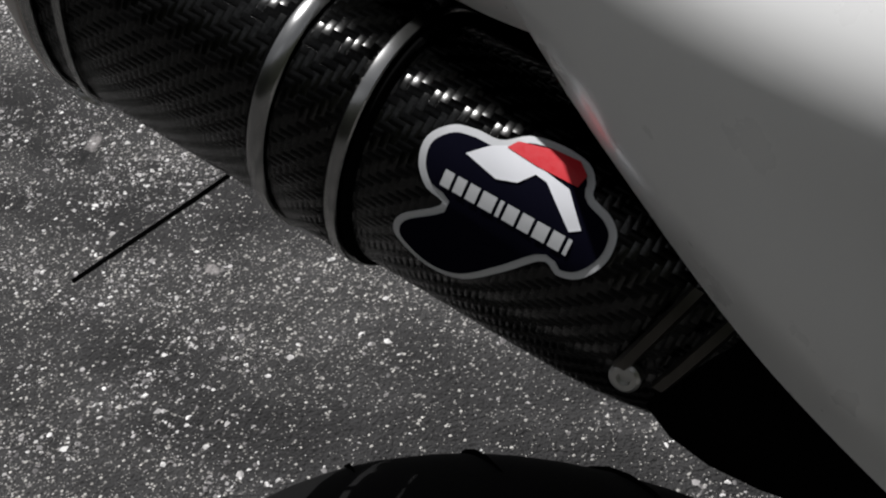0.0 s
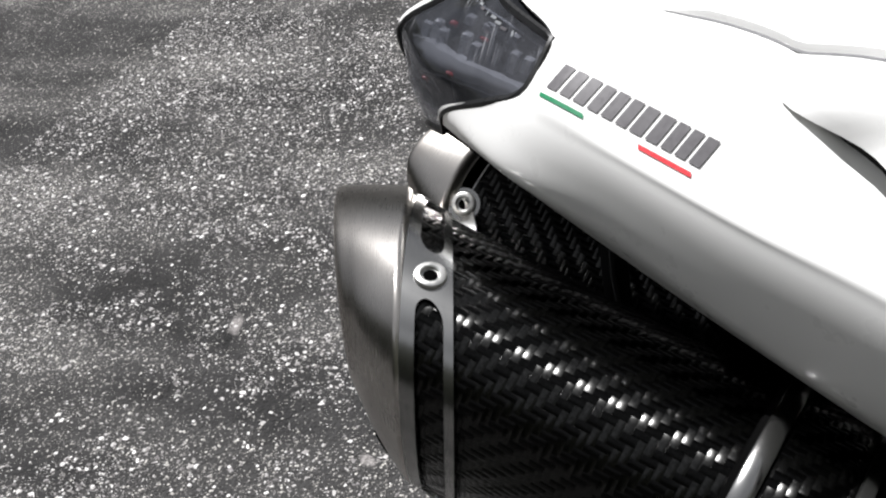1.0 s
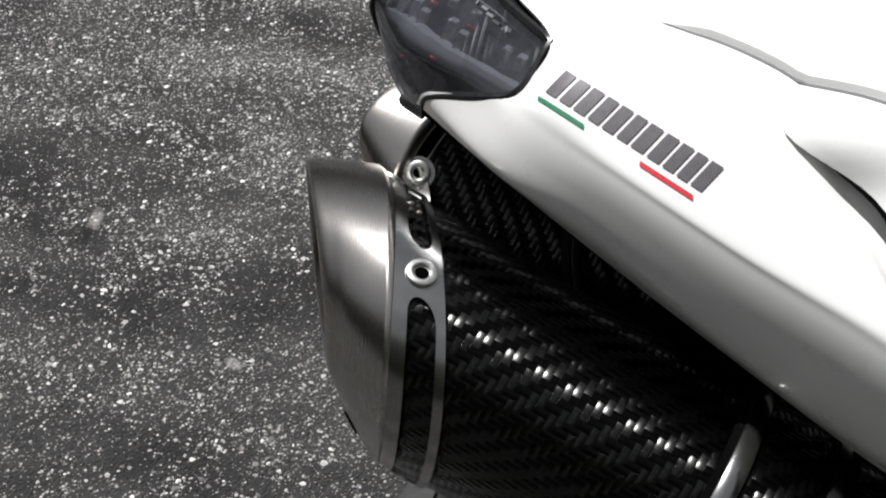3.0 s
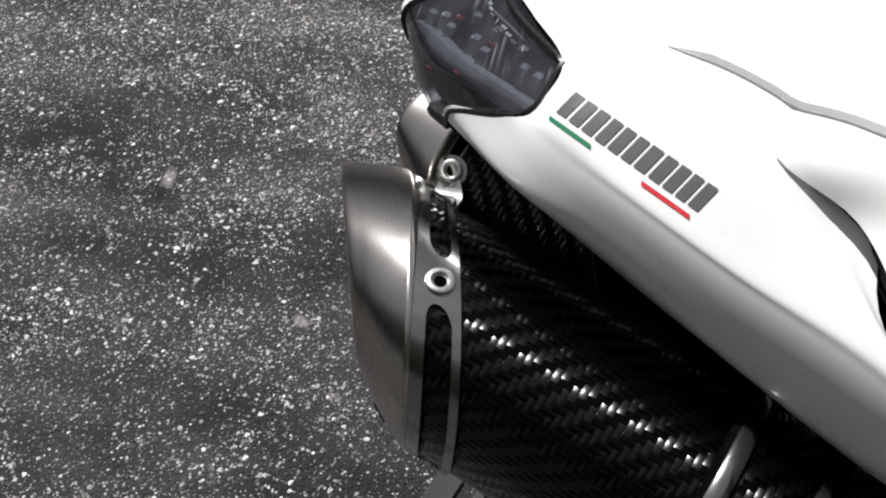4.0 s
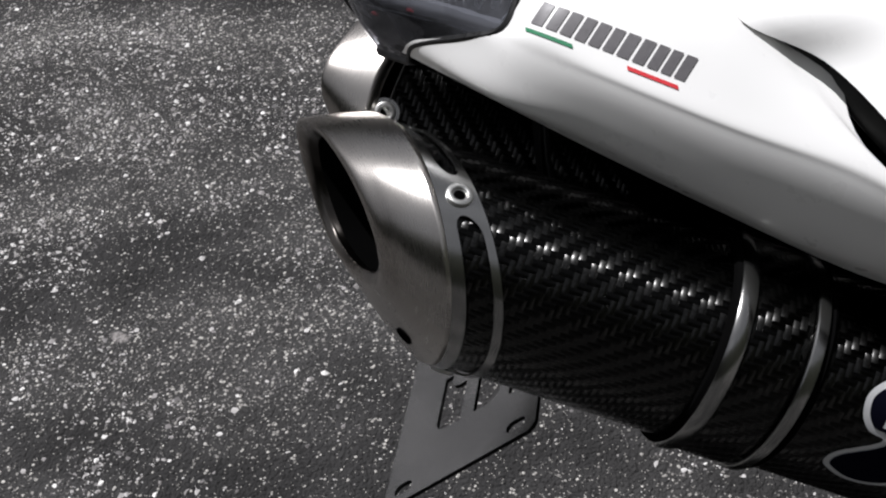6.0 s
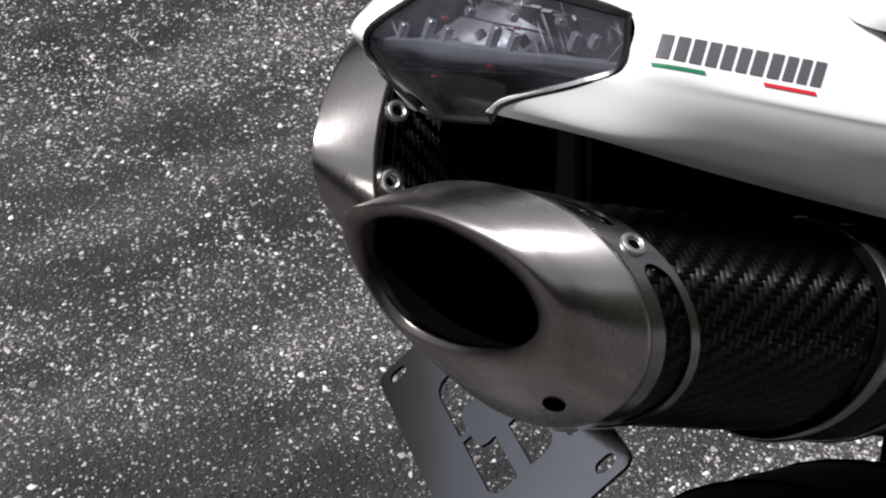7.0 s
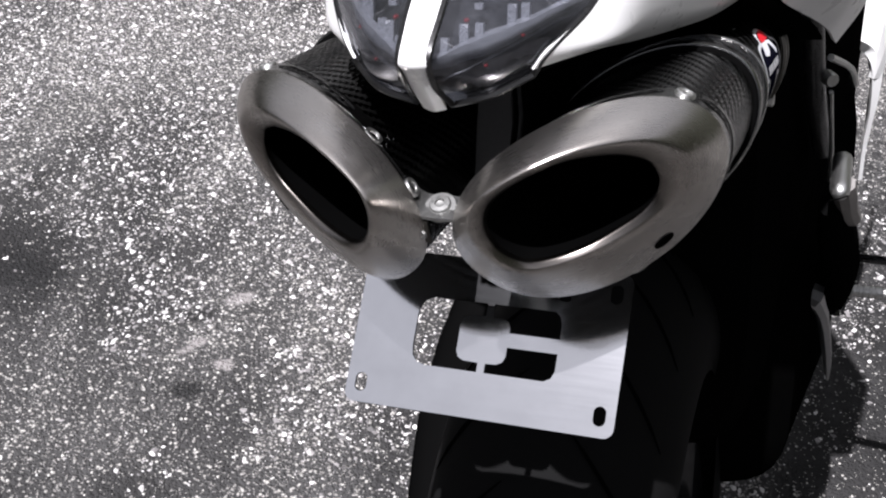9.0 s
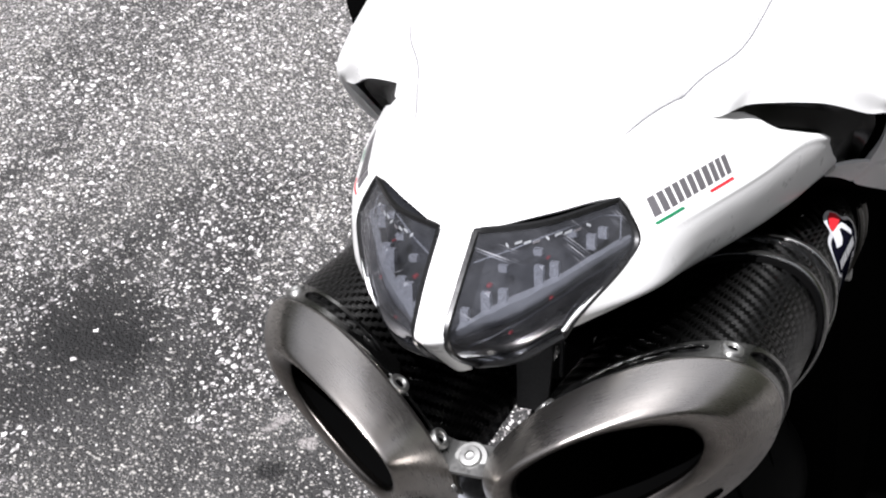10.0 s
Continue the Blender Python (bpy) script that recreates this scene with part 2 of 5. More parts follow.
def make_chips():
    m, nt, b = base_material("aggregate", rough=0.7)
    geo = nt.nodes.new("ShaderNodeNewGeometry")
    nt.links.new(ramp(nt, geo.outputs["Random Per Island"], [(0.0, (0.10, 0.096, 0.095)), (0.35, (0.22, 0.208, 0.205)), (0.62, (0.44, 0.424, 0.414)), (0.85, (0.68, 0.665, 0.65)), (1.0, (0.80, 0.785, 0.76))]), b.inputs["Base Color"])
    return m


def make_lens():
    """Smoked clear plastic: tinted see-through sheet under a scratched, dusty gloss with painted-in haze."""
    m = bpy.data.materials.new("smoked_lens")
    m.use_nodes = True
    nt = m.node_tree
    nt.nodes.remove(nt.nodes["Principled BSDF"])
    vec = coords(nt)

    def scratches(turn, low):
        """Thin stray lines, broken up into single strokes."""
        mp = nt.nodes.new("ShaderNodeMapping")
        mp.inputs["Rotation"].default_value = turn
        mp.inputs["Scale"].default_value = (26, 1100, 26)
        nt.links.new(vec, mp.inputs[0])
        lines = ramp(nt, noise_tex(nt, mp.outputs[0], 1.0, 1), [(low, (0, 0, 0)), (low + 0.05, (1, 1, 1))])
        return math_node(nt, "MULTIPLY", lines, ramp(nt, noise_tex(nt, vec, 42.0, 2), [(0.50, (0, 0, 0)), (0.62, (1, 1, 1))]))

    strokes = math_node(nt, "MAXIMUM", scratches((0.4, 0.3, 0.7), 0.67), scratches((0.2, -0.5, -0.5), 0.69))
    clear, gloss, edge, both_ = (nt.nodes.new(k) for k in ("ShaderNodeBsdfTransparent", "ShaderNodeBsdfGlossy", "ShaderNodeLayerWeight", "ShaderNodeMixShader"))
    clear.inputs[0].default_value = (0.52, 0.53, 0.56, 1)
    gloss.inputs[0].default_value = (0.92, 0.93, 0.97, 1)
    gloss.inputs["Roughness"].default_value = 0.05
    edge.inputs[0].default_value = 0.5
    # gloss on either face of the sheet, stronger at a slant
    gleam = math_node(nt, "ADD", math_node(nt, "MULTIPLY", math_node(nt, "POWER", edge.outputs["Facing"], 4.0), 0.92), 0.065)
    nt.links.new(gleam, both_.inputs[0])
    nt.links.new(clear.outputs[0], both_.inputs[1])
    nt.links.new(gloss.outputs[0], both_.inputs[2])
    # fine scratches and a dusty film that also paints in milky reflected haze
    dust_haze, dusty = nt.nodes.new("ShaderNodeBsdfDiffuse"), nt.nodes.new("ShaderNodeMixShader")
    dust_haze.inputs[0].default_value = (0.55, 0.56, 0.60, 1)
    film = ramp(nt, noise_tex(nt, vec, 55.0, 6, 0.68), [(0.35, (0.004,) * 3), (0.72, (0.034,) * 3)])
    nt.links.new(math_node(nt, "MAXIMUM", film, math_node(nt, "MULTIPLY", strokes, 0.34)), dusty.inputs[0])
    nt.links.new(both_.outputs[0], dusty.inputs[1])
    nt.links.new(dust_haze.outputs[0], dusty.inputs[2])
    nt.links.new(dusty.outputs[0], nt.nodes["Material Output"].inputs["Surface"])
    return m


def make_plain(name, color, rough, metal=0.0, coat=0.0, amount=0.18, scale=40.0):
    """A plain surface with faint blotches and fine grain."""
    m, nt, b = base_material(name, color, rough, metal, coat)
    if max(color) < 0.012 and rough > 0.4:
        b.inputs["Specular IOR Level"].default_value = 0.0
    vec = coords(nt)
    n1, n2 = noise_tex(nt, vec, scale, 4), noise_tex(nt, vec, scale * 14, 2)
    low = tuple(c * (1 - amount) for c in color)
    nt.links.new(mix_color(nt, n1, color, low), b.inputs["Base Color"])
    nt.links.new(ramp(nt, n2, [(0.3, (max(rough - 0.06, 0.02),) * 3), (0.7, (min(rough + 0.08, 1.0),) * 3)]), b.inputs["Roughness"])
    return m


ASPHALT = make_asphalt()
CHIPS = make_chips()
WHITE = make_white()
CARBON = make_carbon()
STEEL = make_cap_steel()
RING = make_brushed("satin_aluminium", (0.36, 0.36, 0.352), 0.22, (200, 200, 200), 0.1)
PLATE = make_brushed("brushed_plate", (0.90, 0.91, 0.93), 0.09, (25, 500, 500), 0.2)
# near-black colour stands in for the shade on the plate's edge faces
SHADED_EDGE = make_plain("shaded_edge_black", (0.010, 0.010, 0.010), 0.7)
RIVET = make_plain("rivet_steel", (0.58, 0.58, 0.56), 0.38, 1.0)
LINK_STEEL = make_plain("dull_steel", (0.30, 0.30, 0.29), 0.48, 1.0)
BRONZE = make_brushed("bronze_grey", (0.085, 0.080, 0.070), 0.38)
RUBBER = make_rubber()
BLACK = make_plain("black_plastic", (0.003, 0.003, 0.003), 0.6)
GLOSS = make_plain("gloss_black", (0.008, 0.008, 0.009), 0.12)
BLACK_TRIM = make_plain("black_trim", (0.006, 0.006, 0.006), 0.32)
# soot in the throat; also paints the shade in holes, slots and grooves
DEAD_BLACK = make_plain("soot", (0.002, 0.002, 0.002), 0.9)
LENS = make_lens()
HOUSING = make_plain("lamp_housing", (0.020, 0.021, 0.024), 0.3)
CHROME = make_plain("lamp_reflector", (0.58, 0.59, 0.62), 0.28, 0.35)
BLADE = make_plain("lamp_blade", (0.36, 0.365, 0.38), 0.34, 0.2)
RED_LED = make_plain("red_reflector", (0.32, 0.01, 0.02), 0.25)
RED_INK = make_plain("red_ink", (0.62, 0.02, 0.03), 0.4)
GREEN_INK = make_plain("green_ink", (0.01, 0.19, 0.08), 0.4)
GREY_INK = make_plain("grey_ink", (0.10, 0.095, 0.10), 0.38)
DARK_INK = make_plain("navy_ink", (0.005, 0.005, 0.011), 0.45)
SILVER_INK = make_plain("silver_ink", (0.62, 0.63, 0.64), 0.38)
MARK_INK = make_plain("mark_ink", (0.24, 0.25, 0.26), 0.4)
WHITE_INK = make_plain("white_ink", (0.78, 0.79, 0.82), 0.38)
LEAF_GREEN = make_plain("leaf_yellow_green", (0.33, 0.36, 0.03), 0.6)
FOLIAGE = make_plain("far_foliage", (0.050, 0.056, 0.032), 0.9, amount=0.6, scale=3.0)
YELLOW = make_plain("yellow_anodised", (0.20, 0.12, 0.02), 0.5)

# ------------------------------------------------------------------ mesh helpers


def part(name, bm, material, parent=None, label="", smooth=True):
    me = bpy.data.meshes.new(name)
    bm.normal_update()
    bm.to_mesh(me)
    bm.free()
    me.materials.append(material)
    if smooth:
        for p in me.polygons:
            p.use_smooth = True
        me.set_sharp_from_angle(angle=radians(38))
    ob = new(name, me)
    if parent is not None:
        ob.parent = parent
    if label:
        tagged(ob, label)
    return ob


def grid(bm, rows, close_u=False, close_v=False, uvs=None):
    """Quads over a grid of points: rows[i][j]."""
    vs = [[bm.verts.new(p) for p in r] for r in rows]
    n, k = len(vs), len(vs[0])
    layer = bm.loops.layers.uv.verify() if uvs else None
    for i in range(n if close_v else n - 1):
        for j in range(k if close_u else k - 1):
            i2, j2 = (i + 1) % n, (j + 1) % k
            f = bm.faces.new((vs[i][j], vs[i][j2], vs[i2][j2], vs[i2][j]))
            if uvs:
                for lp, (a, c) in zip(f.loops, ((i, j), (i, j + 1), (i + 1, j + 1), (i + 1, j))):
                    lp[layer].uv = uvs[a][c]
    return vs


def spline(pts, n):
    """n points along a Catmull-Rom curve through pts."""
    p = [Vector(q) for q in pts]
    p = [p[0] * 2 - p[1]] + p + [p[-1] * 2 - p[-2]]
    out = []
    for i in range(n):
        x = i / (n - 1) * (len(pts) - 1)
        k = min(int(x), len(pts) - 2)
        t = x - k
        a, b, c, d = p[k:k + 4]
        out.append(0.5 * (2 * b + (c - a) * t + (2 * a - 5 * b + 4 * c - d) * t * t + (3 * b - a - 3 * c + d) * t ** 3))
    return out


def loft(stations, nu, nv):
    """Smooth grid through stations of control points."""
    cols = [spline(s, nu) for s in stations]
    by_col = [spline([c[j] for c in cols], nv) for j in range(nu)]
    return [[by_col[j][i] for j in range(nu)] for i in range(nv)]



def solid(ob, thickness, offset=-1.0):
    """Give a sheet its thickness: -1 grows it against its normals, 1 along them."""
    bm = bmesh.new()
    bm.from_mesh(ob.data)
    bm.normal_update()
    verts, faces, rim = list(bm.verts), list(bm.faces), [e for e in bm.edges if e.is_boundary]
    lo, hi = thickness * (offset - 1) / 2, thickness * (offset + 1) / 2
    normals = [v.normal.copy() for v in verts]
    twin = {v: bm.verts.new(v.co + n * lo) for v, n in zip(verts, normals)}
    for v, n in zip(verts, normals):
        v.co += n * hi
    for f in faces:
        bm.faces.new([twin[v] for v in reversed(f.verts)]).smooth = f.smooth
    for e in rim:
        v0, v1 = e.link_loops[0].vert, e.link_loops[0].link_loop_next.vert
        bm.faces.new((v1, v0, twin[v0], twin[v1])).smooth = True
    bm.normal_update()
    bm.to_mesh(ob.data)
    bm.free()
    ob.data.set_sharp_from_angle(angle=radians(42))
    return ob


def tube_bm(pts, radius, seg=12, cap=True):
    bm = bmesh.new()
    p = [Vector(q) for q in pts]
    radii = radius if isinstance(radius, (list, tuple)) else [radius] * len(p)
    up = Vector((0.13, 0.31, 0.94))
    rows = []
    for i, c in enumerate(p):
        d = (p[min(i + 1, len(p) - 1)] - p[max(i - 1, 0)]).normalized()
        a = d.cross(up).normalized()
        b2 = a.cross(d)
        rows.append([c + radii[i] * (math.cos(2 * math.pi * k / seg) * a + math.sin(2 * math.pi * k / seg) * b2) for k in range(seg)])
    vs = grid(bm, rows, close_u=True)
    if cap:
        bm.faces.new(list(reversed(vs[0])))
        bm.faces.new(vs[-1])
    bmesh.ops.recalc_face_normals(bm, faces=bm.faces)
    return bm


# ------------------------------------------------------------------ ground
bm = bmesh.new()
ring = [0.0, 0.6, 1.5, 4, 12, 40, 150, 600, 2500]
rows = [[(r * math.cos(2 * math.pi * k / 48), r * math.sin(2 * math.pi * k / 48), 0) for k in range(48)] for r in ring[1:]]
vs = grid(bm, rows, close_u=True)
bm.faces.new(vs[0])
bmesh.ops.recalc_face_normals(bm, faces=bm.faces)
for f in bm.faces:
    if f.normal.z < 0:
        f.normal_flip()
ground = tagged(part("ground", bm, ASPHALT), "worn grey asphalt with pale aggregate, dry and sunlit", "asphalt ground", kind="structure")

# unseen tree belt, added and shaped to darken low reflections and fill light
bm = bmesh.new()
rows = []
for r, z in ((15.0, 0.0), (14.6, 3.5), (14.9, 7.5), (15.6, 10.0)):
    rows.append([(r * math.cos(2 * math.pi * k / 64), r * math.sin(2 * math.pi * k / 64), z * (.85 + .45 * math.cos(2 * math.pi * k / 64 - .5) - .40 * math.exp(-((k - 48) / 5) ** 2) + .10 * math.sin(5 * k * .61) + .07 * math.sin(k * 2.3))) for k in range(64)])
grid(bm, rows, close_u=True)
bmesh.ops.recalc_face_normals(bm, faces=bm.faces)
backdrop = tagged(part("backdrop", bm, FOLIAGE), "unseen dark green tree belt added to darken low reflections", "trees", kind="structure")
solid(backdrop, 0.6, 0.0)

# pale aggregate grains standing proud of the tar
rng = np.random.default_rng(4)
WEAR = radians(88)


def lattice(x, y, cell):
    """Smooth random field on a square lattice, 0 to 1."""
    net = rng.uniform(0, 1, (400, 400))
    gx, gy = (x + 6) / cell, (y + 6) / cell
    ix, iy = np.floor(gx).astype(int) % 399, np.floor(gy).astype(int) % 399
    fx, fy = gx % 1, gy % 1
    fx, fy = fx * fx * (3 - 2 * fx), fy * fy * (3 - 2 * fy)
    return (net[ix, iy] * (1 - fx) + net[ix + 1, iy] * fx) * (1 - fy) + (net[ix, iy + 1] * (1 - fx) + net[ix + 1, iy + 1] * fx) * fy


COUNT = 330000
px = rng.uniform(-2.1, 0.75, COUNT)
py = rng.uniform(-1.9, 1.5, COUNT)
# bands of worn surface run one way across the yard; inside them the grains lie in clumps
along, across = px * math.cos(WEAR) + py * math.sin(WEAR), py * math.cos(WEAR) - px * math.sin(WEAR)
dense = 0.34 * lattice(along * 0.35, across, 0.10) + 0.30 * lattice(px, py, 0.07) + 0.22 * lattice(px, py, 0.025) + 0.14 * lattice(px, py, 0.010)
dense += 0.27 * np.clip((py - 0.45) / 0.6, 0, 1) + 0.07 * np.clip((-0.55 - py) / 0.4, 0, 1) - 0.05 * np.clip((0.55 - py) / 0.2, 0, 1) * np.clip((px + 0.75) / 0.2, 0, 1) + 0.05 * np.clip((-px - 0.9) / 0.5, 0, 1)
dense -= 0.08 * np.exp(-((px + 0.5) / 0.28) ** 2 - ((py + 0.12) / 0.30) ** 2)
for bx, by, br in ((-.72, .56, .09), (-.41, .53, .05), (-.81, -.99, .03), (-.62, .42, .06), (-.50, .38, .16)):
    dense -= 0.26 * np.exp(-((px - bx) ** 2 + (py - by) ** 2) / br ** 2)
dense -= 0.22 * np.clip((px - 0.22) / 0.16, 0, 1)
keep = rng.uniform(0, 1, COUNT) < np.clip((dense - 0.435) * 4.4, 0.03, 1.0)
px, py = px[keep], py[keep]
N_CHIPS = len(px)
size = np.clip(rng.lognormal(math.log(0.00182), 0.52, N_CHIPS), 0.0008, 0.0060)
ang = rng.uniform(0, 2 * math.pi, N_CHIPS)
thin = rng.uniform(0.45, 1.0, N_CHIPS)
verts = np.zeros((N_CHIPS, 7, 3))
for k in range(6):
    a = k * math.pi / 3 + rng.uniform(-0.45, 0.45, N_CHIPS)
    r = size * rng.uniform(0.65, 1.30, N_CHIPS)
    dx, dy = r * np.cos(a), r * np.sin(a) * thin
    verts[:, k, 0] = px + dx * np.cos(ang) - dy * np.sin(ang)
    verts[:, k, 1] = py + dx * np.sin(ang) + dy * np.cos(ang)
    verts[:, k, 2] = -0.0004
verts[:, 6, 0] = px + size * rng.uniform(-0.45, 0.45, N_CHIPS)
verts[:, 6, 1] = py + size * rng.uniform(-0.45, 0.45, N_CHIPS)
verts[:, 6, 2] = size * rng.uniform(0.25, 0.75, N_CHIPS)
fan = np.array([(k, (k + 1) % 6, 6) for k in range(6)])
faces = (np.arange(N_CHIPS)[:, None, None] * 7 + fan[None]).reshape(-1, 3)
me = bpy.data.meshes.new("aggregate")
me.from_pydata(verts.reshape(-1, 3).tolist(), [], faces.tolist())
me.materials.append(CHIPS)
tagged(new("aggregate", me), "pale angular stone grains bedded in the asphalt", "gravel", kind="stuff")

# ------------------------------------------------------------------ motorcycle frame
LEAN, HEIGHT = 12.526, 0.9497
bike = tagged(new("motorcycle"), "white sport motorcycle with twin carbon underseat exhausts, leaning on its stand", "motorcycle")
bike.matrix_world = pose(0, 0, HEIGHT, 0, -LEAN, 0)
bike.empty_display_size = 0.2

# ------------------------------------------------------------------ mufflers
YAW, PITCH = radians(2.406), radians(-21.19)
AX = Vector((math.sin(YAW) * math.cos(PITCH), math.cos(YAW) * math.cos(PITCH), math.sin(PITCH)))
UX = AX.cross(Vector((0, 0, 1))).normalized()
WX = UX.cross(AX)
MC, MA, MB, MROT = (0.06658, -0.06007), 0.0734, 0.0438, radians(40.58)
JOINT, JN = Vector((0.1154, 0.0432, -0.0579)), Vector((0.403, -0.9116, 0.0816)).normalized()
COLLAR, CN = Vector((0.1118, 0.0592, -0.0515)), Vector((0.462, -0.8828, 0.0849)).normalized()


def from_local(l, s):
    """(u, w) from the oval's own long and short axes."""
    return (MC[0] + l * math.cos(MROT) - s * math.sin(MROT), MC[1] + l * math.sin(MROT) + s * math.cos(MROT))


def bell(phi, centre, width):
    d = (math.degrees(phi) - centre + 180) % 360 - 180
    return math.exp(-(d / width) ** 2)



def flat_side(phi):
    """The oval is flattened on its inner, lower side."""
    return 1 - 0.20 * bell(phi, 172, 30) - 0.10 * bell(phi, 215, 28)


def oval(phi, k=1.0, grow=0.0):
    k *= flat_side(phi)
    return from_local((MA * k + grow) * math.cos(phi), (MB * k + grow) * math.sin(phi))


def at(u, w, s):
    return UX * u + WX * w + AX * s


def plane_s(u, w, point, normal, off=0.0):
    """Where an oblique plane cuts the line through (u, w); off: metres behind it."""
    return (point + normal * off - at(u, w, 0)).dot(normal) / AX.dot(normal)


def joint_s(u, w, off=0.0):
    return plane_s(u, w, JOINT, JN, off)


def collar_s(u, w, off=0.0):
    return plane_s(u, w, COLLAR, CN, off)


def side(p, sgn):
    return (p[0] * sgn, p[1], p[2])


NPHI = 96
PHIS = [2 * math.pi * i / NPHI for i in range(NPHI)]


def arc_table():
    tab, prev, acc = [], oval(0), 0.0
    for i in range(NPHI + 1):
        q = oval(2 * math.pi * i / NPHI)
        acc += math.hypot(q[0] - prev[0], q[1] - prev[1])
        tab.append(acc)
        prev = q
    return tab


ARC = arc_table()


def band(sgn, profile, closed=False, uv=False):
    """Surface round the can through profile entries (scale, grow, s); s is a number or a function of (u, w)."""
    bm = bmesh.new()
    rows, uvs = [], []
    for k, grow, s in profile:
        r, q = [], []
        for i in range(NPHI):
            u, w = oval(PHIS[i], k, grow)
            sv = s(u, w) if callable(s) else s
            r.append(side(at(u, w, sv), sgn))
            q.append((ARC[i], sv))
        q.append((ARC[NPHI], q[0][1]))
        rows.append(r)
        uvs.append(q)
    grid(bm, rows, close_u=True, close_v=closed, uvs=uvs if uv else None)
    bmesh.ops.recalc_face_normals(bm, faces=bm.faces)
    return bm


# rounded crown of the end cap and edge of its mouth, by (long, short) in mm every 22.5 degrees round the oval
CROWN = ((60, -3), (55, 11), (43, 21.5), (24, 31), (2, 36.3), (-17, 36.8), (-28, 30.5), (-34, 19), (-36, 6), (-33, -6), (-23, -13.5), (-8, -19), (9, -23), (26, -24.2), (42, -22.5), (55, -14))
MOUTH = ((44, -3), (44.5, 4.5), (37.5, 15.5), (22, 26.5), (2.5, 31.8), (-14.5, 32.3), (-24.5, 26.5), (-30.2, 17.3), (-32, 6.8), (-29, -2.8), (-19.5, -9.5), (-6, -14.2), (9, -16.3), (23, -16.8), (34, -14.2), (41, -9))
# swell of the wall (mm), sharpness of the crown (mm to either side) and depth of the mouth's edge below it (mm)
BULGE = (1.6, 1.2, 0.8, 0.7, 0.7, 0.7, 0.8, 1.0, 1.4, 1.8, 2.2, 2.4, 2.4, 2.4, 2.2, 2.0)
SHARP = (8.0, 7.5, 7.0, 6.5, 6.0, 5.0, 4.6, 5.0, 6.0, 7.0, 8.0, 8.0, 7.5, 7.0, 7.5, 8.0)
SINK = (7.0, 6.6, 5.6, 4.6, 4.4, 4.4, 4.2, 4.2, 4.2, 4.4, 4.6, 4.8, 4.8, 4.8, 5.4, 6.4)


def round_table(table, phi):
    """Smooth value from a table with even steps round the cap."""
    n = len(table)
    x = (phi / (2 * math.pi) * n) % n
    k, t = int(x), x - int(x)
    a, b2, c, d = (Vector(v) if isinstance(v, tuple) else v for v in (table[(k + m) % n] for m in (-1, 0, 1, 2)))
    return 0.5 * (2 * b2 + (c - a) * t + (2 * a - 5 * b2 + 4 * c - d) * t * t + (3 * b2 - a - 3 * c + d) * t ** 3)


def crown_depth(l, s):
    """The crown lies in one oblique plane; mm above the joint."""
    return 26.2 - 0.0467 * l + 0.1754 * s


def b_spline(ctrl, n):
    """n points on a clamped cubic B-spline."""
    c = [ctrl[0]] * 2 + ctrl + [ctrl[-1]] * 2
    out = []
    for i in range(n):
        x = i / (n - 1) * (len(c) - 3)
        k = min(int(x), len(c) - 4)
        t = x - k
        out.append((c[k] * (1 - t) ** 3 + c[k + 1] * (3 * t ** 3 - 6 * t * t + 4) + c[k + 2] * (-3 * t ** 3 + 3 * t * t + 3 * t + 1) + c[k + 3] * t ** 3) / 6)
    return out


def cap_section(phi):
    """Points (long, short, depth) in mm from the joint over the crown into the mouth."""
    fs = 1 - 0.17 * bell(phi, 178, 45) - 0.05 * bell(phi, 218, 40)
    ca, sa = math.cos(phi), math.sin(phi)
    out = Vector((ca / MA, sa / MB, 0)).normalized()
    foot = Vector((1000 * MA * fs * ca, 1000 * MB * fs * sa, 0)) + (out * 2.6 + Vector((0, 0, 5.0))) * bell(phi, 108, 34)
    c2, m2 = round_table(CROWN, phi), round_table(MOUTH, phi)
    crown = Vector((c2.x, c2.y, crown_depth(*c2)))
    sink = round_table(SINK, phi)
    mouth = Vector((m2.x, m2.y, crown_depth(*m2) - sink))
    base = foot + out * 2.0 + Vector((0, 0, 2.2))
    pts = [foot + Vector((0, 0, -1.2)), foot + out * 0.4, foot + out * 1.4 + Vector((0, 0, 0.2)), foot + out * 1.9 + Vector((0, 0, 1.0))]
    swell, sharp = out * round_table(BULGE, phi), round_table(SHARP, phi)
    corner = crown + (crown - base).normalized() * 0.8
    lead, fall = (base - corner).normalized(), (mouth - corner).normalized()
    gap = (mouth - corner).length
    pts += b_spline([base, base.lerp(corner, 0.3) + swell * 0.9, base.lerp(corner, 0.62) + swell, corner + lead * sharp + swell * 0.4, corner,
                     corner + fall * min(sharp, gap * 0.4) + Vector((0, 0, 0.5)), mouth + Vector((0, 0, sink * 0.30)), mouth], 30)
    inward = Vector((6 - m2.x, 5 - m2.y, 0)).normalized()
    pts += [mouth + inward * a + Vector((0, 0, -b)) for a, b in ((0.05, 0.6), (0.25, 1.2), (0.4, 3.0))]
    return pts


def cap_point(p, sgn):
    u, w = from_local(p.x / 1000, p.y / 1000)
    return side(at(u, w, joint_s(u, w, p.z / 1000)), sgn)


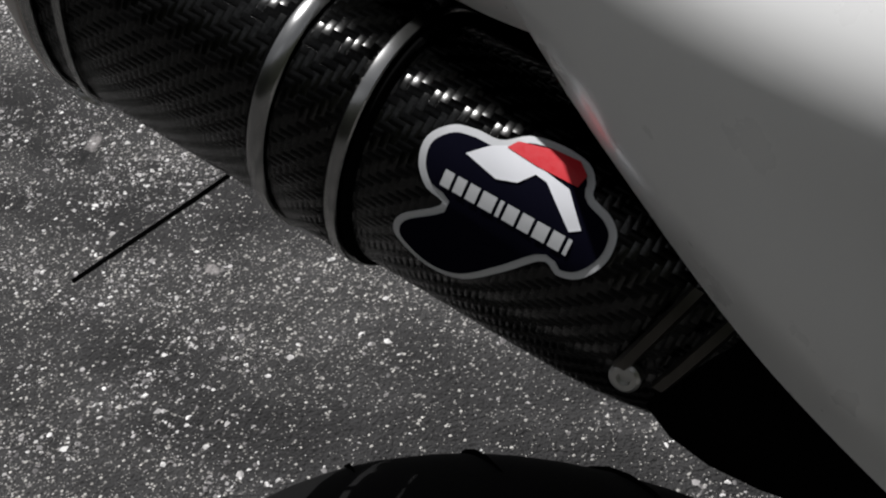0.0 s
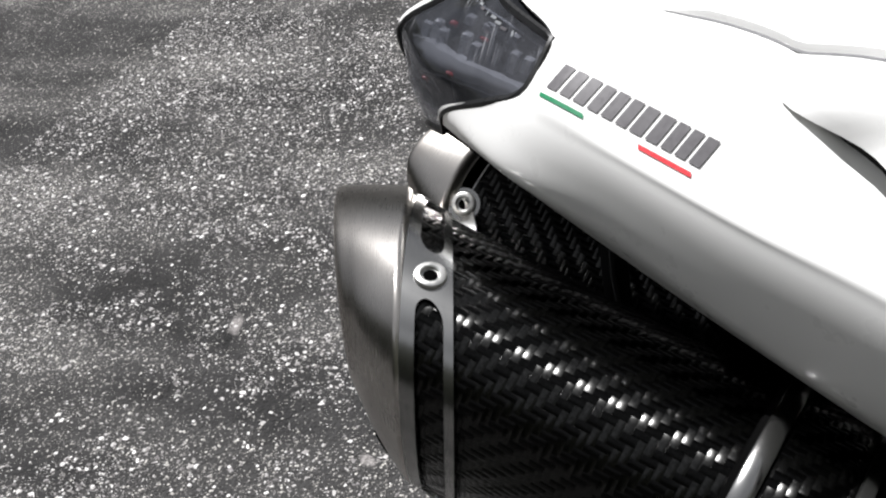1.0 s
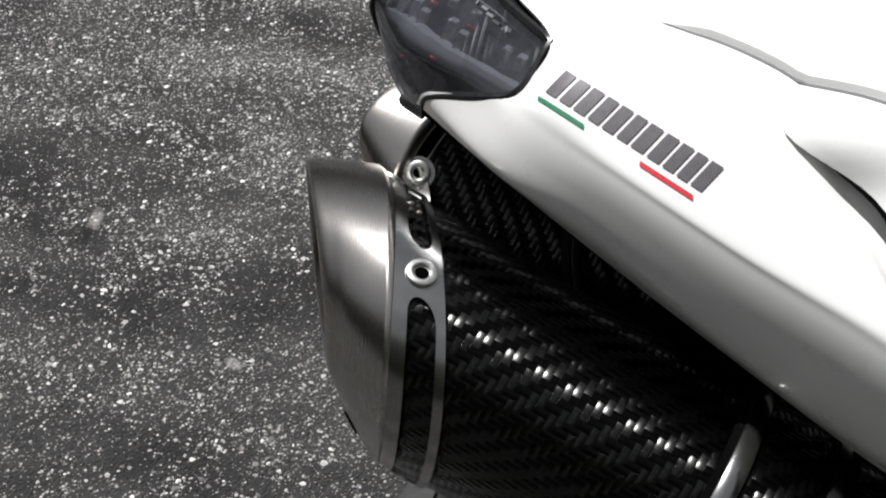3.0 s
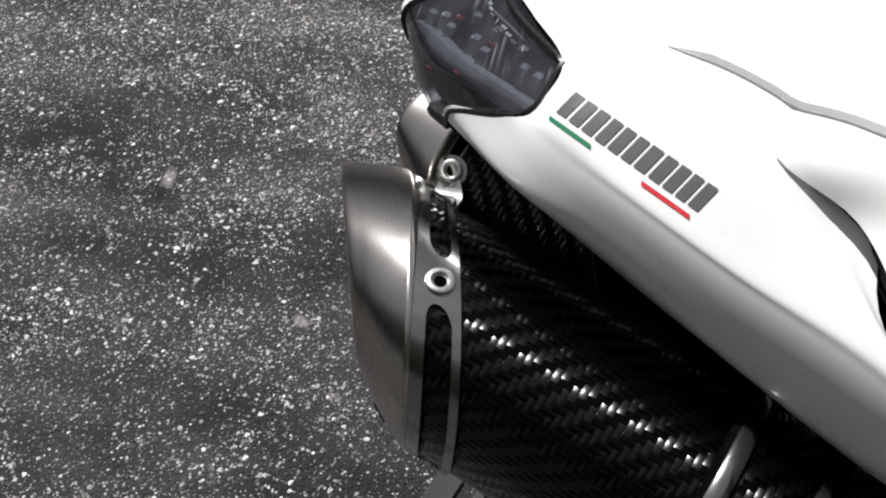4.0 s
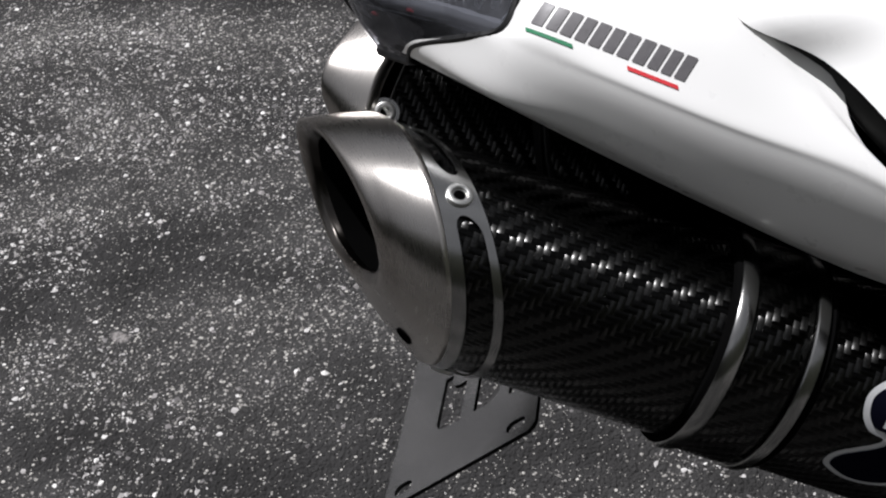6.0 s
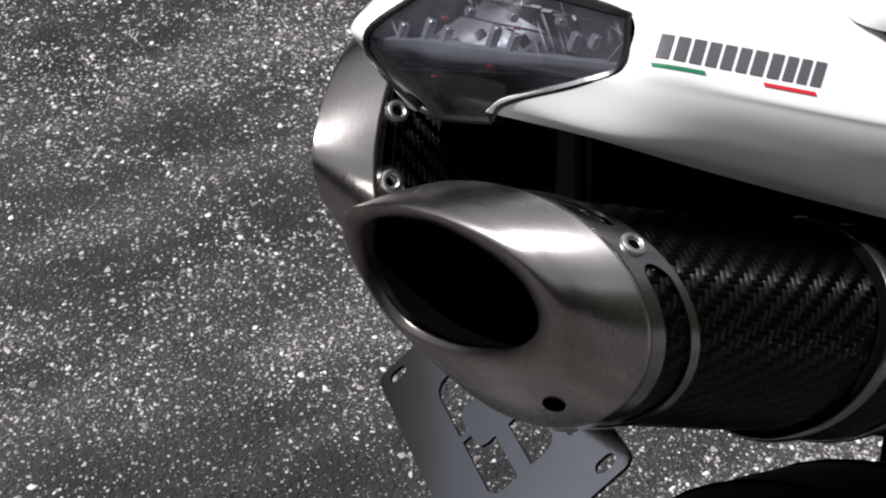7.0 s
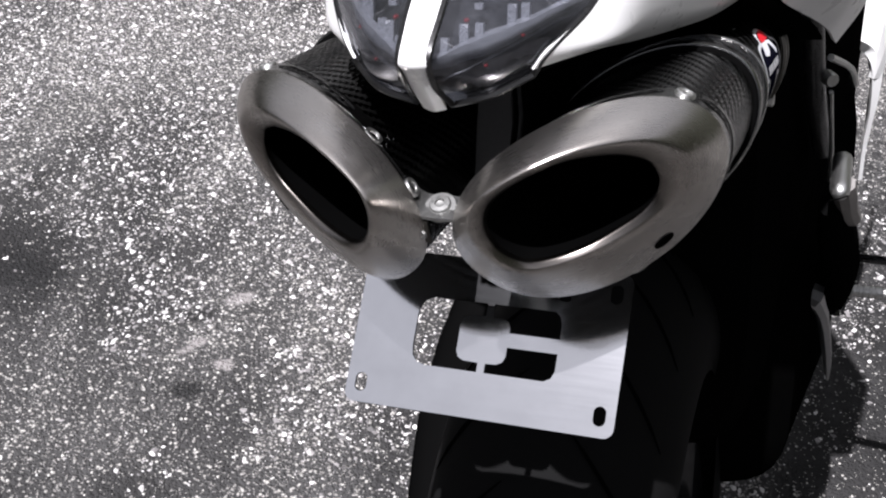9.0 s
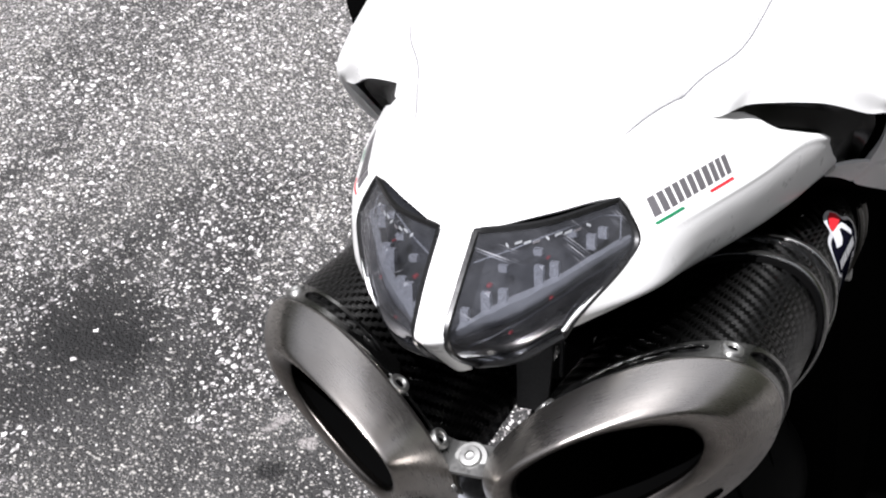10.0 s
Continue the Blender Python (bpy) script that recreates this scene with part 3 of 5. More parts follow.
def end_cap(sgn):
    sections = [cap_section(phi) for phi in PHIS]
    rows = [[cap_point(sec[k], sgn) for sec in sections] for k in range(len(sections[0]))]
    bm = bmesh.new()
    grid(bm, rows, close_u=True, uvs=[[(k * 0.002, 0.004 * i) for i in range(NPHI + 1)] for k in range(len(rows))])
    bmesh.ops.recalc_face_normals(bm, faces=bm.faces)
    return bm, rows


def throat_lining(sgn):
    """Sooty pipe that closes the mouth."""
    rows = []
    for k, drop in ((0.0, 2.8), (0.5, 10.0), (1.5, 30.0), (3.0, 80.0)):
        r = []
        for phi in PHIS:
            m2 = round_table(MOUTH, phi)
            inward = (Vector((6, 5)) - m2).normalized() * (0.42 + k)
            r.append(cap_point(Vector((m2.x + inward.x, m2.y + inward.y, crown_depth(*m2) - round_table(SINK, phi) - drop)), sgn))
        rows.append(r)
    bm = bmesh.new()
    vs = grid(bm, rows, close_u=True)
    bm.faces.new(vs[-1])
    bmesh.ops.recalc_face_normals(bm, faces=bm.faces)
    return bm


WINDOWS = ((-86.0, 12.0), (31.0, 78.0))


def collar_point(phi, t, grow, sgn):
    u, w = oval(phi, 1.0, grow)
    s = joint_s(u, w) * (1 - t) + collar_s(u, w) * t
    return Vector(side(at(u, w, s), sgn))


def collar(sgn):
    """Steel collar: a broad strap with two long windows outside, a narrow strip inside."""
    bm = bmesh.new()
    grow = 0.0008

    def strip(phis, lo, hi):
        grid(bm, [[collar_point(p, lo(p) + (hi(p) - lo(p)) * k / 3, grow, sgn) for k in range(4)] for p in phis])

    def arange(a, b2, n):
        return [radians(a + (b2 - a) * i / n) for i in range(n + 1)]

    def edge(a, b2):
        """Half-width of a window with round ends, as a share of the strap."""
        end = 7.0
        def half(p):
            d = math.degrees(p)
            x = min(d - a, b2 - d)
            if x >= end:
                return 0.27
            x = max(x, 0.0) / end
            return 0.27 * math.sqrt(max(1 - (1 - x) ** 2, 0.0))
        return half

    one, zero = (lambda p: 1.0), (lambda p: 0.0)
    strip(arange(-104, WINDOWS[0][0], 6), zero, one)
    strip(arange(WINDOWS[0][1], WINDOWS[1][0], 8), zero, one)
    strip(arange(WINDOWS[1][1], 86, 4), zero, one)
    for a, b2 in WINDOWS:
        h = edge(a, b2)
        ph = [radians(a + (b2 - a) * (0.5 - 0.5 * math.cos(math.pi * i / 44))) for i in range(45)]
        strip(ph, zero, lambda p: 0.55 - h(p))
        strip(ph, lambda p: 0.55 + h(p), one)
    # narrow strip, tapering in from the broad strap
    def narrow(p):
        d = math.degrees(p)
        return 0.06 + 0.94 * max(0.0, 1 - (d - 86) / 10) ** 2 + 0.94 * max(0.0, 1 - (256 - d) / 10) ** 2
    strip(arange(86, 256, 60), zero, narrow)
    bmesh.ops.remove_doubles(bm, verts=bm.verts, dist=0.00005)
    bmesh.ops.recalc_face_normals(bm, faces=bm.faces)
    return bm


def surface_frame(phi, t, sgn):
    """Origin, outward normal and two tangents on the collar."""
    o = collar_point(phi, t, 0.0016, sgn)
    du = (collar_point(phi + 0.02, t, 0.0016, sgn) - collar_point(phi - 0.02, t, 0.0016, sgn)).normalized()
    ds = (collar_point(phi, t + 0.1, 0.0016, sgn) - collar_point(phi, t - 0.1, 0.0016, sgn)).normalized()
    n = du.cross(ds).normalized()
    if n.dot(o - Vector(side(at(*MC, 0.05), sgn))) < 0:
        n = -n
    return o, n, du, (ds - du * ds.dot(du)).normalized()


def lathe(o, n, du, profile, seg=28):
    """Turned shape on the axis n at o, from (radius, height) pairs."""
    dv = n.cross(du)
    bm = bmesh.new()
    rows = [[o + n * h + (du * math.cos(2 * math.pi * k / seg) + dv * math.sin(2 * math.pi * k / seg)) * r for k in range(seg)] for r, h in profile]
    vs = grid(bm, rows, close_u=True)
    bm.faces.new(vs[-1])
    bmesh.ops.recalc_face_normals(bm, faces=bm.faces)
    return bm


def rivet(phi, t, sgn, parent, r=0.0052):
    o, n, du, ds = surface_frame(radians(phi), t, sgn)
    part("rivet", lathe(o, n, du, [(r, -0.001), (r, 0.0006), (r * 0.95, 0.0014), (r * 0.85, 0.0017), (r * 0.64, 0.0017), (r * 0.55, 0.0013), (r * 0.52, 0.0005)]), RIVET, parent)
    # black core stands in for the shade inside the rivet's hole
    part("rivet_core", lathe(o, n, du, [(r * 0.54, 0.0004), (r * 0.36, 0.0006), (r * 0.05, 0.0007)], 16), DEAD_BLACK, parent)


def lug(phi, t, sgn, parent):
    """Rounded tab that carries an inner rivet."""
    o, n, du, ds = surface_frame(radians(phi), t, sgn)
    bm = bmesh.new()
    out = []
    for k in range(24):
        a = 2 * math.pi * k / 24
        out.append(o + du * 0.0070 * math.cos(a) + ds * 0.0070 * math.sin(a))
    base = [bm.verts.new(p - n * 0.0012) for p in out]
    topv = [bm.verts.new(p - n * 0.0001) for p in out]
    bm.faces.new(base)
    bm.faces.new(topv)
    for i in range(len(out)):
        j = (i + 1) % len(out)
        bm.faces.new((base[i], base[j], topv[j], topv[i]))
    bmesh.ops.recalc_face_normals(bm, faces=bm.faces)
    part("rivet_tab", bm, RING, parent, smooth=False)


# maker's badge on the can, laid out along (s, arc) in millimetres from its middle
BADGE_S, BADGE_PHI = 0.2570, radians(-20.0)


def arc_to_phi(arc):
    """Angle at a distance round the can from the badge's middle."""
    phi, step = BADGE_PHI, radians(0.5) * (1 if arc > 0 else -1)
    left = abs(arc)
    prev = oval(phi)
    while left > 0:
        q = oval(phi + step)
        d = math.hypot(q[0] - prev[0], q[1] - prev[1])
        if d >= left:
            return phi + step * left / d
        left -= d
        phi += step
        prev = q
    return phi


def on_can(x, y, grow, sgn):
    """x along the can (forward), y round it (up), in metres."""
    u, w = oval(arc_to_phi(y), 1.0, grow)
    return Vector(side(at(u, w, BADGE_S + x), sgn))


def fill_on_can(outline, grow, sgn):
    """Thin film of any outline, draped on the can."""
    bm = bmesh.new()
    flat = [bm.verts.new((x, y, 0)) for x, y in outline]
    f = bm.faces.new(flat)
    bmesh.ops.triangulate(bm, faces=[f])
    bmesh.ops.subdivide_edges(bm, edges=[e for e in bm.edges if e.calc_length() > 0.004], cuts=3, use_grid_fill=True)
    bmesh.ops.triangulate(bm, faces=bm.faces)
    for v in bm.verts:
        v.co = on_can(v.co.x, v.co.y, grow, sgn)
    bmesh.ops.recalc_face_normals(bm, faces=bm.faces)
    mid = on_can(0, 0, 0, sgn) - Vector(side(at(*MC, BADGE_S), sgn))
    if sum((f.normal.dot(mid) * f.calc_area() for f in bm.faces)) < 0:
        bmesh.ops.reverse_faces(bm, faces=bm.faces)
    return bm


def blob(points, n=64):
    """Closed smooth outline through a few points, in mm."""
    k = len(points)
    out = []
    for i in range(n):
        x = i / n * k
        j, t = int(x) % k, x - int(x)
        a, b2, c, d = (Vector(points[(j + m) % k]) for m in (-1, 0, 1, 2))
        p = 0.5 * (2 * b2 + (c - a) * t + (2 * a - 5 * b2 + 4 * c - d) * t * t + (3 * b2 - a - 3 * c + d) * t ** 3)
        out.append((p[0] / 1000, p[1] / 1000))
    return out


def shrink(outline, d):
    """Outline drawn in by d metres."""
    out, n = [], len(outline)
    area = sum(outline[i][0] * outline[(i + 1) % n][1] - outline[(i + 1) % n][0] * outline[i][1] for i in range(n))
    sg = 1 if area > 0 else -1
    for i in range(n):
        a, b2 = Vector(outline[i - 1]), Vector(outline[(i + 1) % n])
        t = (b2 - a).normalized()
        out.append((outline[i][0] - sg * t.y * d, outline[i][1] + sg * t.x * d))
    return out


BADGE = [(-30, 2), (-31, 10), (-26, 16.5), (-19, 18.7), (-11, 19.5), (-4.5, 25), (4.7, 27.2), (13.9, 26.3), (18.6, 22), (20.5, 17.8), (27.5, 15.4), (32, 11),
         (32.5, 3), (28, -5.2), (21.5, -8.2), (15.8, -6.3), (6, -18), (-6.6, -33), (-18.4, -37), (-29, -31.5), (-32, -25.5), (-29.5, -17.5), (-18.5, -6.5), (-25, -4.0)]


def mm(points):
    return [(x / 1000, y / 1000) for x, y in points]


def badge(sgn, can):
    outline = blob(BADGE, 92)
    plate = part("badge", fill_on_can(outline, 0.0004, sgn), SILVER_INK, can, "maker's badge of plain silver, navy, white and red shapes")
    part("badge_field", fill_on_can(shrink(outline, 0.0024), 0.0006, sgn), DARK_INK, can)
    part("badge_wedge", fill_on_can(mm([(-18.2, 11.1), (-12.9, 16.4), (-8.8, 18.7), (1.7, 18), (13.4, 16.4), (22.2, 7.9), (19.2, 5.8), (6.8, 15.0), (2.9, 15.4), (-.6, 10.9), (-6.7, 8.8)]), 0.0008, sgn), WHITE_INK, can)
    part("badge_flash", fill_on_can(mm([(-8.4, 18.3), (-6.6, 21.4), (4.3, 24.6), (11.9, 25.2), (15.8, 22.2), (15.2, 18), (10.7, 17.9), (2, 17.6)]), 0.0010, sgn), RED_INK, can)
    x = -21.3
    for wd in (3.2, 3.2, 3.4, 4.6, 1.3, 4.0, 3.8, 4.2, 3.8, 1.3):
        part("badge_bar", fill_on_can(mm([(x, -0.9), (x + wd, -0.9), (x + wd, 4.3), (x, 4.3)]), 0.0008, sgn), SILVER_INK, can)
        x += wd + 1.1


def shifted_can_s(u, w):
    return 0.65 * collar_s(u, w) + 0.35 * 0.17


def muffler(sgn):
    can = part("muffler", band(sgn, [(1, 0, joint_s), (1, 0, collar_s), (1, 0, shifted_can_s), (1, 0, 0.171)], uv=True), CARBON, bike,
               "glossy black carbon fibre exhaust can with steel end cap")
    bm, cap_rows = end_cap(sgn)
    part("end_cap", bm, STEEL, can, "brushed steel end cap with oval mouth")
    part("throat", throat_lining(sgn), DEAD_BLACK, can, "soot-black inner pipe")
    solid(part("collar", collar(sgn), RING, can, "polished steel collar with long windows"), 0.0010, 1.0)
    for phi, t in ((21, 0.55), (91, 0.06), (116, 0.03), (-97, 0.55)):
        rivet(phi, t, sgn, can)
    for phi, t in ((91, 0.06), (116, 0.03)):
        lug(phi, t, sgn, can)
    # drain hole near the cap's foot, its shade painted as a black disc
    want = Vector(side((.1058, .0241, -.0931), sgn))
    tree = BVHTree.FromPolygons([Vector(p) for r in cap_rows for p in r], [(i * NPHI + j, i * NPHI + (j + 1) % NPHI, (i + 1) * NPHI + (j + 1) % NPHI, (i + 1) * NPHI + j) for i in range(len(cap_rows) - 1) for j in range(NPHI)])
    o, n, _, _ = tree.find_nearest(want)
    n = n if n.y < 0 else -n
    long = n.cross(Vector(side(AX, sgn))).normalized()
    bm = lathe(Vector((0, 0, 0)), n, long, [(0.0042, -0.002), (0.0042, 0.0005), (0.0034, 0.0006), (0.0022, 0.0004)], 20)
    for v in bm.verts:
        v.co += long * v.co.dot(long) * 0.45 + o
    part("drain_hole", bm, DEAD_BLACK, can)
    part("rubber_seal", band(sgn, [(1, 0, .1690), (1, .0022, .1696), (1, .0030, .1712), (1, .0022, .1722), (1, 0, .1730)]), BLACK, can)
    part("clamp_ring", band(sgn, [(1, .001, .1712), (1, .0038, .1713), (1, .0043, .1719), (1, .0046, .1745), (1, .0043, .1772), (1, .0038, .1778), (1, .001, .1779)]), RING, can)
    part("middle_band", band(sgn, [(1, .001, .1775), (1, .0026, .1785), (1, .0028, .180), (1, .0028, .198), (1, .001, .2005)], uv=True), CARBON, can)
    part("clamp_ring", band(sgn, [(1, .001, .2008), (1, .0034, .2009), (1, .0039, .2014), (1, .0041, .2033), (1, .0039, .2052), (1, .0034, .2057), (1, .001, .2058)]), RING, can)
    part("rubber_seal", band(sgn, [(1, 0, .2058), (1, .0020, .2064), (1, .0026, .2078), (1, .0018, .2090), (1, 0, .2096)]), BLACK, can)
    part("front_section", band(sgn, [(1, 0, .205), (1, 0, .25), (1.0, 0, .288), (.985, 0, .300), (.95, 0, .312), (.86, 0, .335), (.6, 0, .37)], uv=True), CARBON, can)
    part("front_pipe", tube_bm(spline([side(p, sgn) for p in ((.090, .272, -.150), (.090, .302, -.168), (.090, .36, -.180), (.085, .44, -.23))], 14), [.030, .040, .045, .048] + [.049] * 10, 24), BLACK, can, "matt black shielded pipe ahead of the can")
    # sprung bracket at the can's front end
    for s0, s1, p0, p1 in ((.3035, .3085, -52, -8), (.3165, .3215, -50, -10)):
        bm = bmesh.new()
        rows = []
        for i in range(15):
            phi = radians(p0 + (p1 - p0) * i / 14)
            row = []
            for s in (s0, s0 + 0.001, s1 - 0.001, s1):
                g = -0.0002 if s in (s0, s1) else 0.0016
                u, w = oval(phi, 1.0, g)
                row.append(side(at(u, w, s + 0.010 * i / 14), sgn))
            rows.append(row)
        grid(bm, rows)
        bmesh.ops.recalc_face_normals(bm, faces=bm.faces)
        solid(part("bracket_arm", bm, BRONZE, can, "dark bronze-grey spring bracket"), 0.003)
    u, w = oval(radians(-53), 1.0, 0.001)
    o = Vector(side(at(u, w, .309), sgn))
    c = Vector(side(at(*MC, .309), sgn))
    n = (o - c).normalized()
    part("bracket_bolt", lathe(o, n, n.cross(Vector(side(AX, sgn))).normalized(), [(0.005, -0.002), (0.005, 0.001), (0.004, 0.002), (0.0022, 0.002), (0.002, 0.0005)], 18), RIVET, can)
    badge(sgn, can)
    return can


for sgn in (1, -1):
    muffler(sgn)

# ------------------------------------------------------------------ link between the mufflers
bm = bmesh.new()
bend = [(.0175, -.0525), (.0160, -.0560), (.0138, -.0610), (.0112, -.0642), (.0085, -.0655), (.003, -.0656)]
bend = [(-x, z) for x, z in bend] + [(x, z) for x, z in reversed(bend)]
reach = [.0, .0035, .0055, .0068, .0075, .0078]
reach += reach[::-1]
grid(bm, [[(x, -.0105 + (far + .0105) * k / 4, z) for k in range(5)] for (x, z), far in zip(bend, reach)])
bmesh.ops.recalc_face_normals(bm, faces=bm.faces)
link = solid(part("muffler_link", bm, LINK_STEEL, bike, "folded steel tab joining both end collars"), 0.0018)
part("link_washer", lathe(Vector((-.001, -.001, -.0642)), Vector((0, -.25, .97)).normalized(), Vector((1, 0, 0)), [(.0085, -.002), (.0085, .0004), (.0080, .0009), (.0058, .0010)], 28), LINK_STEEL, link)
part("link_bolt", lathe(Vector((-.001, -.001, -.0634)), Vector((0, -.25, .97)).normalized(), Vector((1, 0, 0)), [(.0056, -.001), (.0056, .0012), (.0050, .0020), (.0026, .0022), (.0022, .0012), (.0006, .0010)], 24), LINK_STEEL, link)
# thin lower tab folded down at one side, with its own small bolt
bm = bmesh.new()
fold = [(.004, -.0664), (-.006, -.0668), (-.0098, -.0676), (-.0112, -.0700), (-.0114, -.0750), (-.0106, -.0805)]
grid(bm, [[(x + .0006 * k * i / 5, y, z) for i, (y, z) in enumerate(fold)] for k, x in enumerate((-.0128, -.0110, -.0090, -.0066))])
bmesh.ops.recalc_face_normals(bm, faces=bm.faces)
solid(part("link_hanger", bm, BRONZE, link, "thin dark tab folded down"), 0.0014)
part("link_bolt", lathe(Vector((-.0092, -.0112, -.0748)), Vector((-.25, -.95, .15)).normalized(), Vector((0, .15, .98)), [(.0030, -.003), (.0030, .0006), (.0025, .0013), (.0014, .0014), (.0010, .0004)], 18), LINK_STEEL, link)

# ------------------------------------------------------------------ tail fairing
S0 = [(0, .033, .0490), (.008, .035, .0473), (.035, .057, .0425), (.060, .0775, .0365), (.069, .070, .0223), (.0690, .0645, .0195), (.0655, .056, .0170), (.052, .032, .0105), (.0455, .025, .003)]
S1 = [(0, .070, .0560), (.012, .070, .0550), (.037, .080, .0465), (.0645, .090, .0350), (.0778, .084, .0225), (.0800, .080, .0150), (.0795, .074, .006), (.0755, .064, -.0025), (.067, .058, -.0055)]
S2 = [(0, .107, .0565), (.015, .107, .0555), (.038, .107, .0475), (.066, .107, .0372), (.0878, .107, .0152), (.0912, .107, .0080), (.0912, .106, -.002), (.0880, .104, -.0165), (.079, .102, -.026)]
S3 = [(0, .150, .0555), (.018, .15, .0545), (.042, .15, .0480), (.078, .15, .0325), (.1040, .15, .0030), (.1075, .15, -.005), (.1072, .15, -.018), (.1030, .15, -.036), (.092, .15, -.0470)]
S4 = [(0, .172, .0552), (.019, .172, .0545), (.05, .172, .0460), (.087, .1715, .0160), (.1165, .191, -.0095), (.1205, .192, -.0180), (.1205, .194, -.033), (.1160, .195, -.052), (.106, .197, -.0650)]
S5 = [(0, .19, .0535), (.02, .19, .0525), (.055, .19, .0400), (.103, .1895, -.0015), (.1274, .2115, -.0223), (.1296, .216, -.0320), (.1302, .2235, -.044), (.1308, .2310, -.0555), (.124, .236, -.0690)]
TAIL = [S0, S1, S2, S3, S4, S5]


def both(rows):
    return [[Vector((-p[0], p[1], p[2])) for p in reversed(r)][:-1] + list(r) for r in rows]


tail_rows = loft(TAIL, 65, 60)
bm = bmesh.new()
grid(bm, both(tail_rows))
bmesh.ops.recalc_face_normals(bm, faces=bm.faces)
tail = part("tail_fairing", bm, WHITE, bike, "glossy white painted tail fairing")
solid(tail, 0.0012, -1.0)

# seat cowl with flared shoulders; its rear rim stands off the tail and leaves an air slot each side
H0 = [(0, .160, .0525), (.03, .160, .0500), (.06, .156, .0405), (.0838, .1532, .0280), (.097, .181, .0165), (.1266, .1997, .0060), (.1476, .2165, -.0110), (.1575, .2236, -.0160), (.1545, .2351, -.040), (.1468, .2406, -.0615), (.1375, .2445, -.078)]
H1 = [(0, .24, .0555), (.03, .24, .0550), (.065, .235, .0515), (.095, .23, .046), (.120, .228, .036), (.142, .228, .021), (.1565, .229, .006), (.1665, .231, -.012), (.1650, .240, -.043), (.152, .25, -.073), (.142, .256, -.091)]
H2 = [(0, .32, .052), (.03, .32, .052), (.07, .32, .049), (.11, .315, .042), (.14, .31, .028), (.161, .308, .012), (.1775, .306, -.011), (.1925, .305, -.038), (.1890, .305, -.070), (.181, .305, -.105), (.163, .308, -.136)]
H3 = [(0, .45, .05), (.03, .45, .05), (.07, .45, .045), (.11, .44, .036), (.14, .43, .02), (.168, .42, .000), (.190, .41, -.030), (.206, .40, -.066), (.198, .395, -.12), (.188, .385, -.16), (.170, .378, -.192)]
cowl_rows = loft([H0, H1, H2, H3], 66, 40)
bm = bmesh.new()
grid(bm, both(cowl_rows))
bmesh.ops.recalc_face_normals(bm, faces=bm.faces)
cowl = part("seat_cowl", bm, WHITE, bike, "glossy white seat cowl with flared shoulders")
solid(cowl, 0.0035, -1.0)

# carbon mesh set back in each slot
for sgn in (1, -1):
    a = spline([(.080, .153, .0240), (.086, .176, .010), (.103, .195, -.006), (.125, .217, -.026), (.127, .229, -.047), (.129, .238, -.064)], 16)
    b2 = spline([(.083, .156, .0270), (.096, .189, .0140), (.124, .208, .0035), (.145, .2262, -.0135), (.150, .2358, -.030), (.139, .2455, -.066)], 16)
    bm = bmesh.new()
    grid(bm, [[side(p, sgn), side((p + q) / 2 + Vector((0, .006, 0)), sgn), side(q, sgn)] for p, q in zip(a, b2)],
         uvs=[[(i * .0065, 0), (i * .0065, .012), (i * .0065, .024), (0, 0)] for i in range(17)])
    bmesh.ops.recalc_face_normals(bm, faces=bm.faces)
    solid(part("slot_mesh", bm, CARBON, cowl, "dark carbon mesh in the air slot"), 0.002)

# white web that closes the foot of each slot
for sgn in (1, -1):
    a = [(.1304, .2315, -.0580), (.1290, .2330, -.0620), (.1270, .2345, -.0655), (.1240, .236, -.0690)]
    b2 = [(.1478, .2402, -.0600), (.1442, .2415, -.0655), (.1405, .2428, -.072), (.1375, .2445, -.0780)]
    bm = bmesh.new()
    grid(bm, [[side(Vector(p).lerp(Vector(q), k / 4) + Vector((0, .0015 * math.sin(math.pi * k / 4), 0)), sgn) for k in range(5)] for p, q in zip(spline(a, 10), spline(b2, 10))])
    bmesh.ops.recalc_face_normals(bm, faces=bm.faces)
    solid(part("slot_web", bm, WHITE, cowl, "white web below the air slot"), 0.002, 0.0)

# fine raised edge of the seat pad on the deck


def skin_tree(rows):
    w = len(rows[0])
    return BVHTree.FromPolygons([p for r in rows for p in r], [(i * w + j, i * w + j + 1, (i + 1) * w + j + 1, (i + 1) * w + j) for i in range(len(rows) - 1) for j in range(w - 1)])


TREE, COWL_TREE = skin_tree(tail_rows), skin_tree(cowl_rows)


def deck_point(x, y):
    hits = [h[0] for h in (t.ray_cast(Vector((x, y, .2)), Vector((0, 0, -1))) for t in (TREE, COWL_TREE)) if h[0] is not None]
    return max(hits, key=lambda p: p.z) if hits else Vector((x, y, .04))


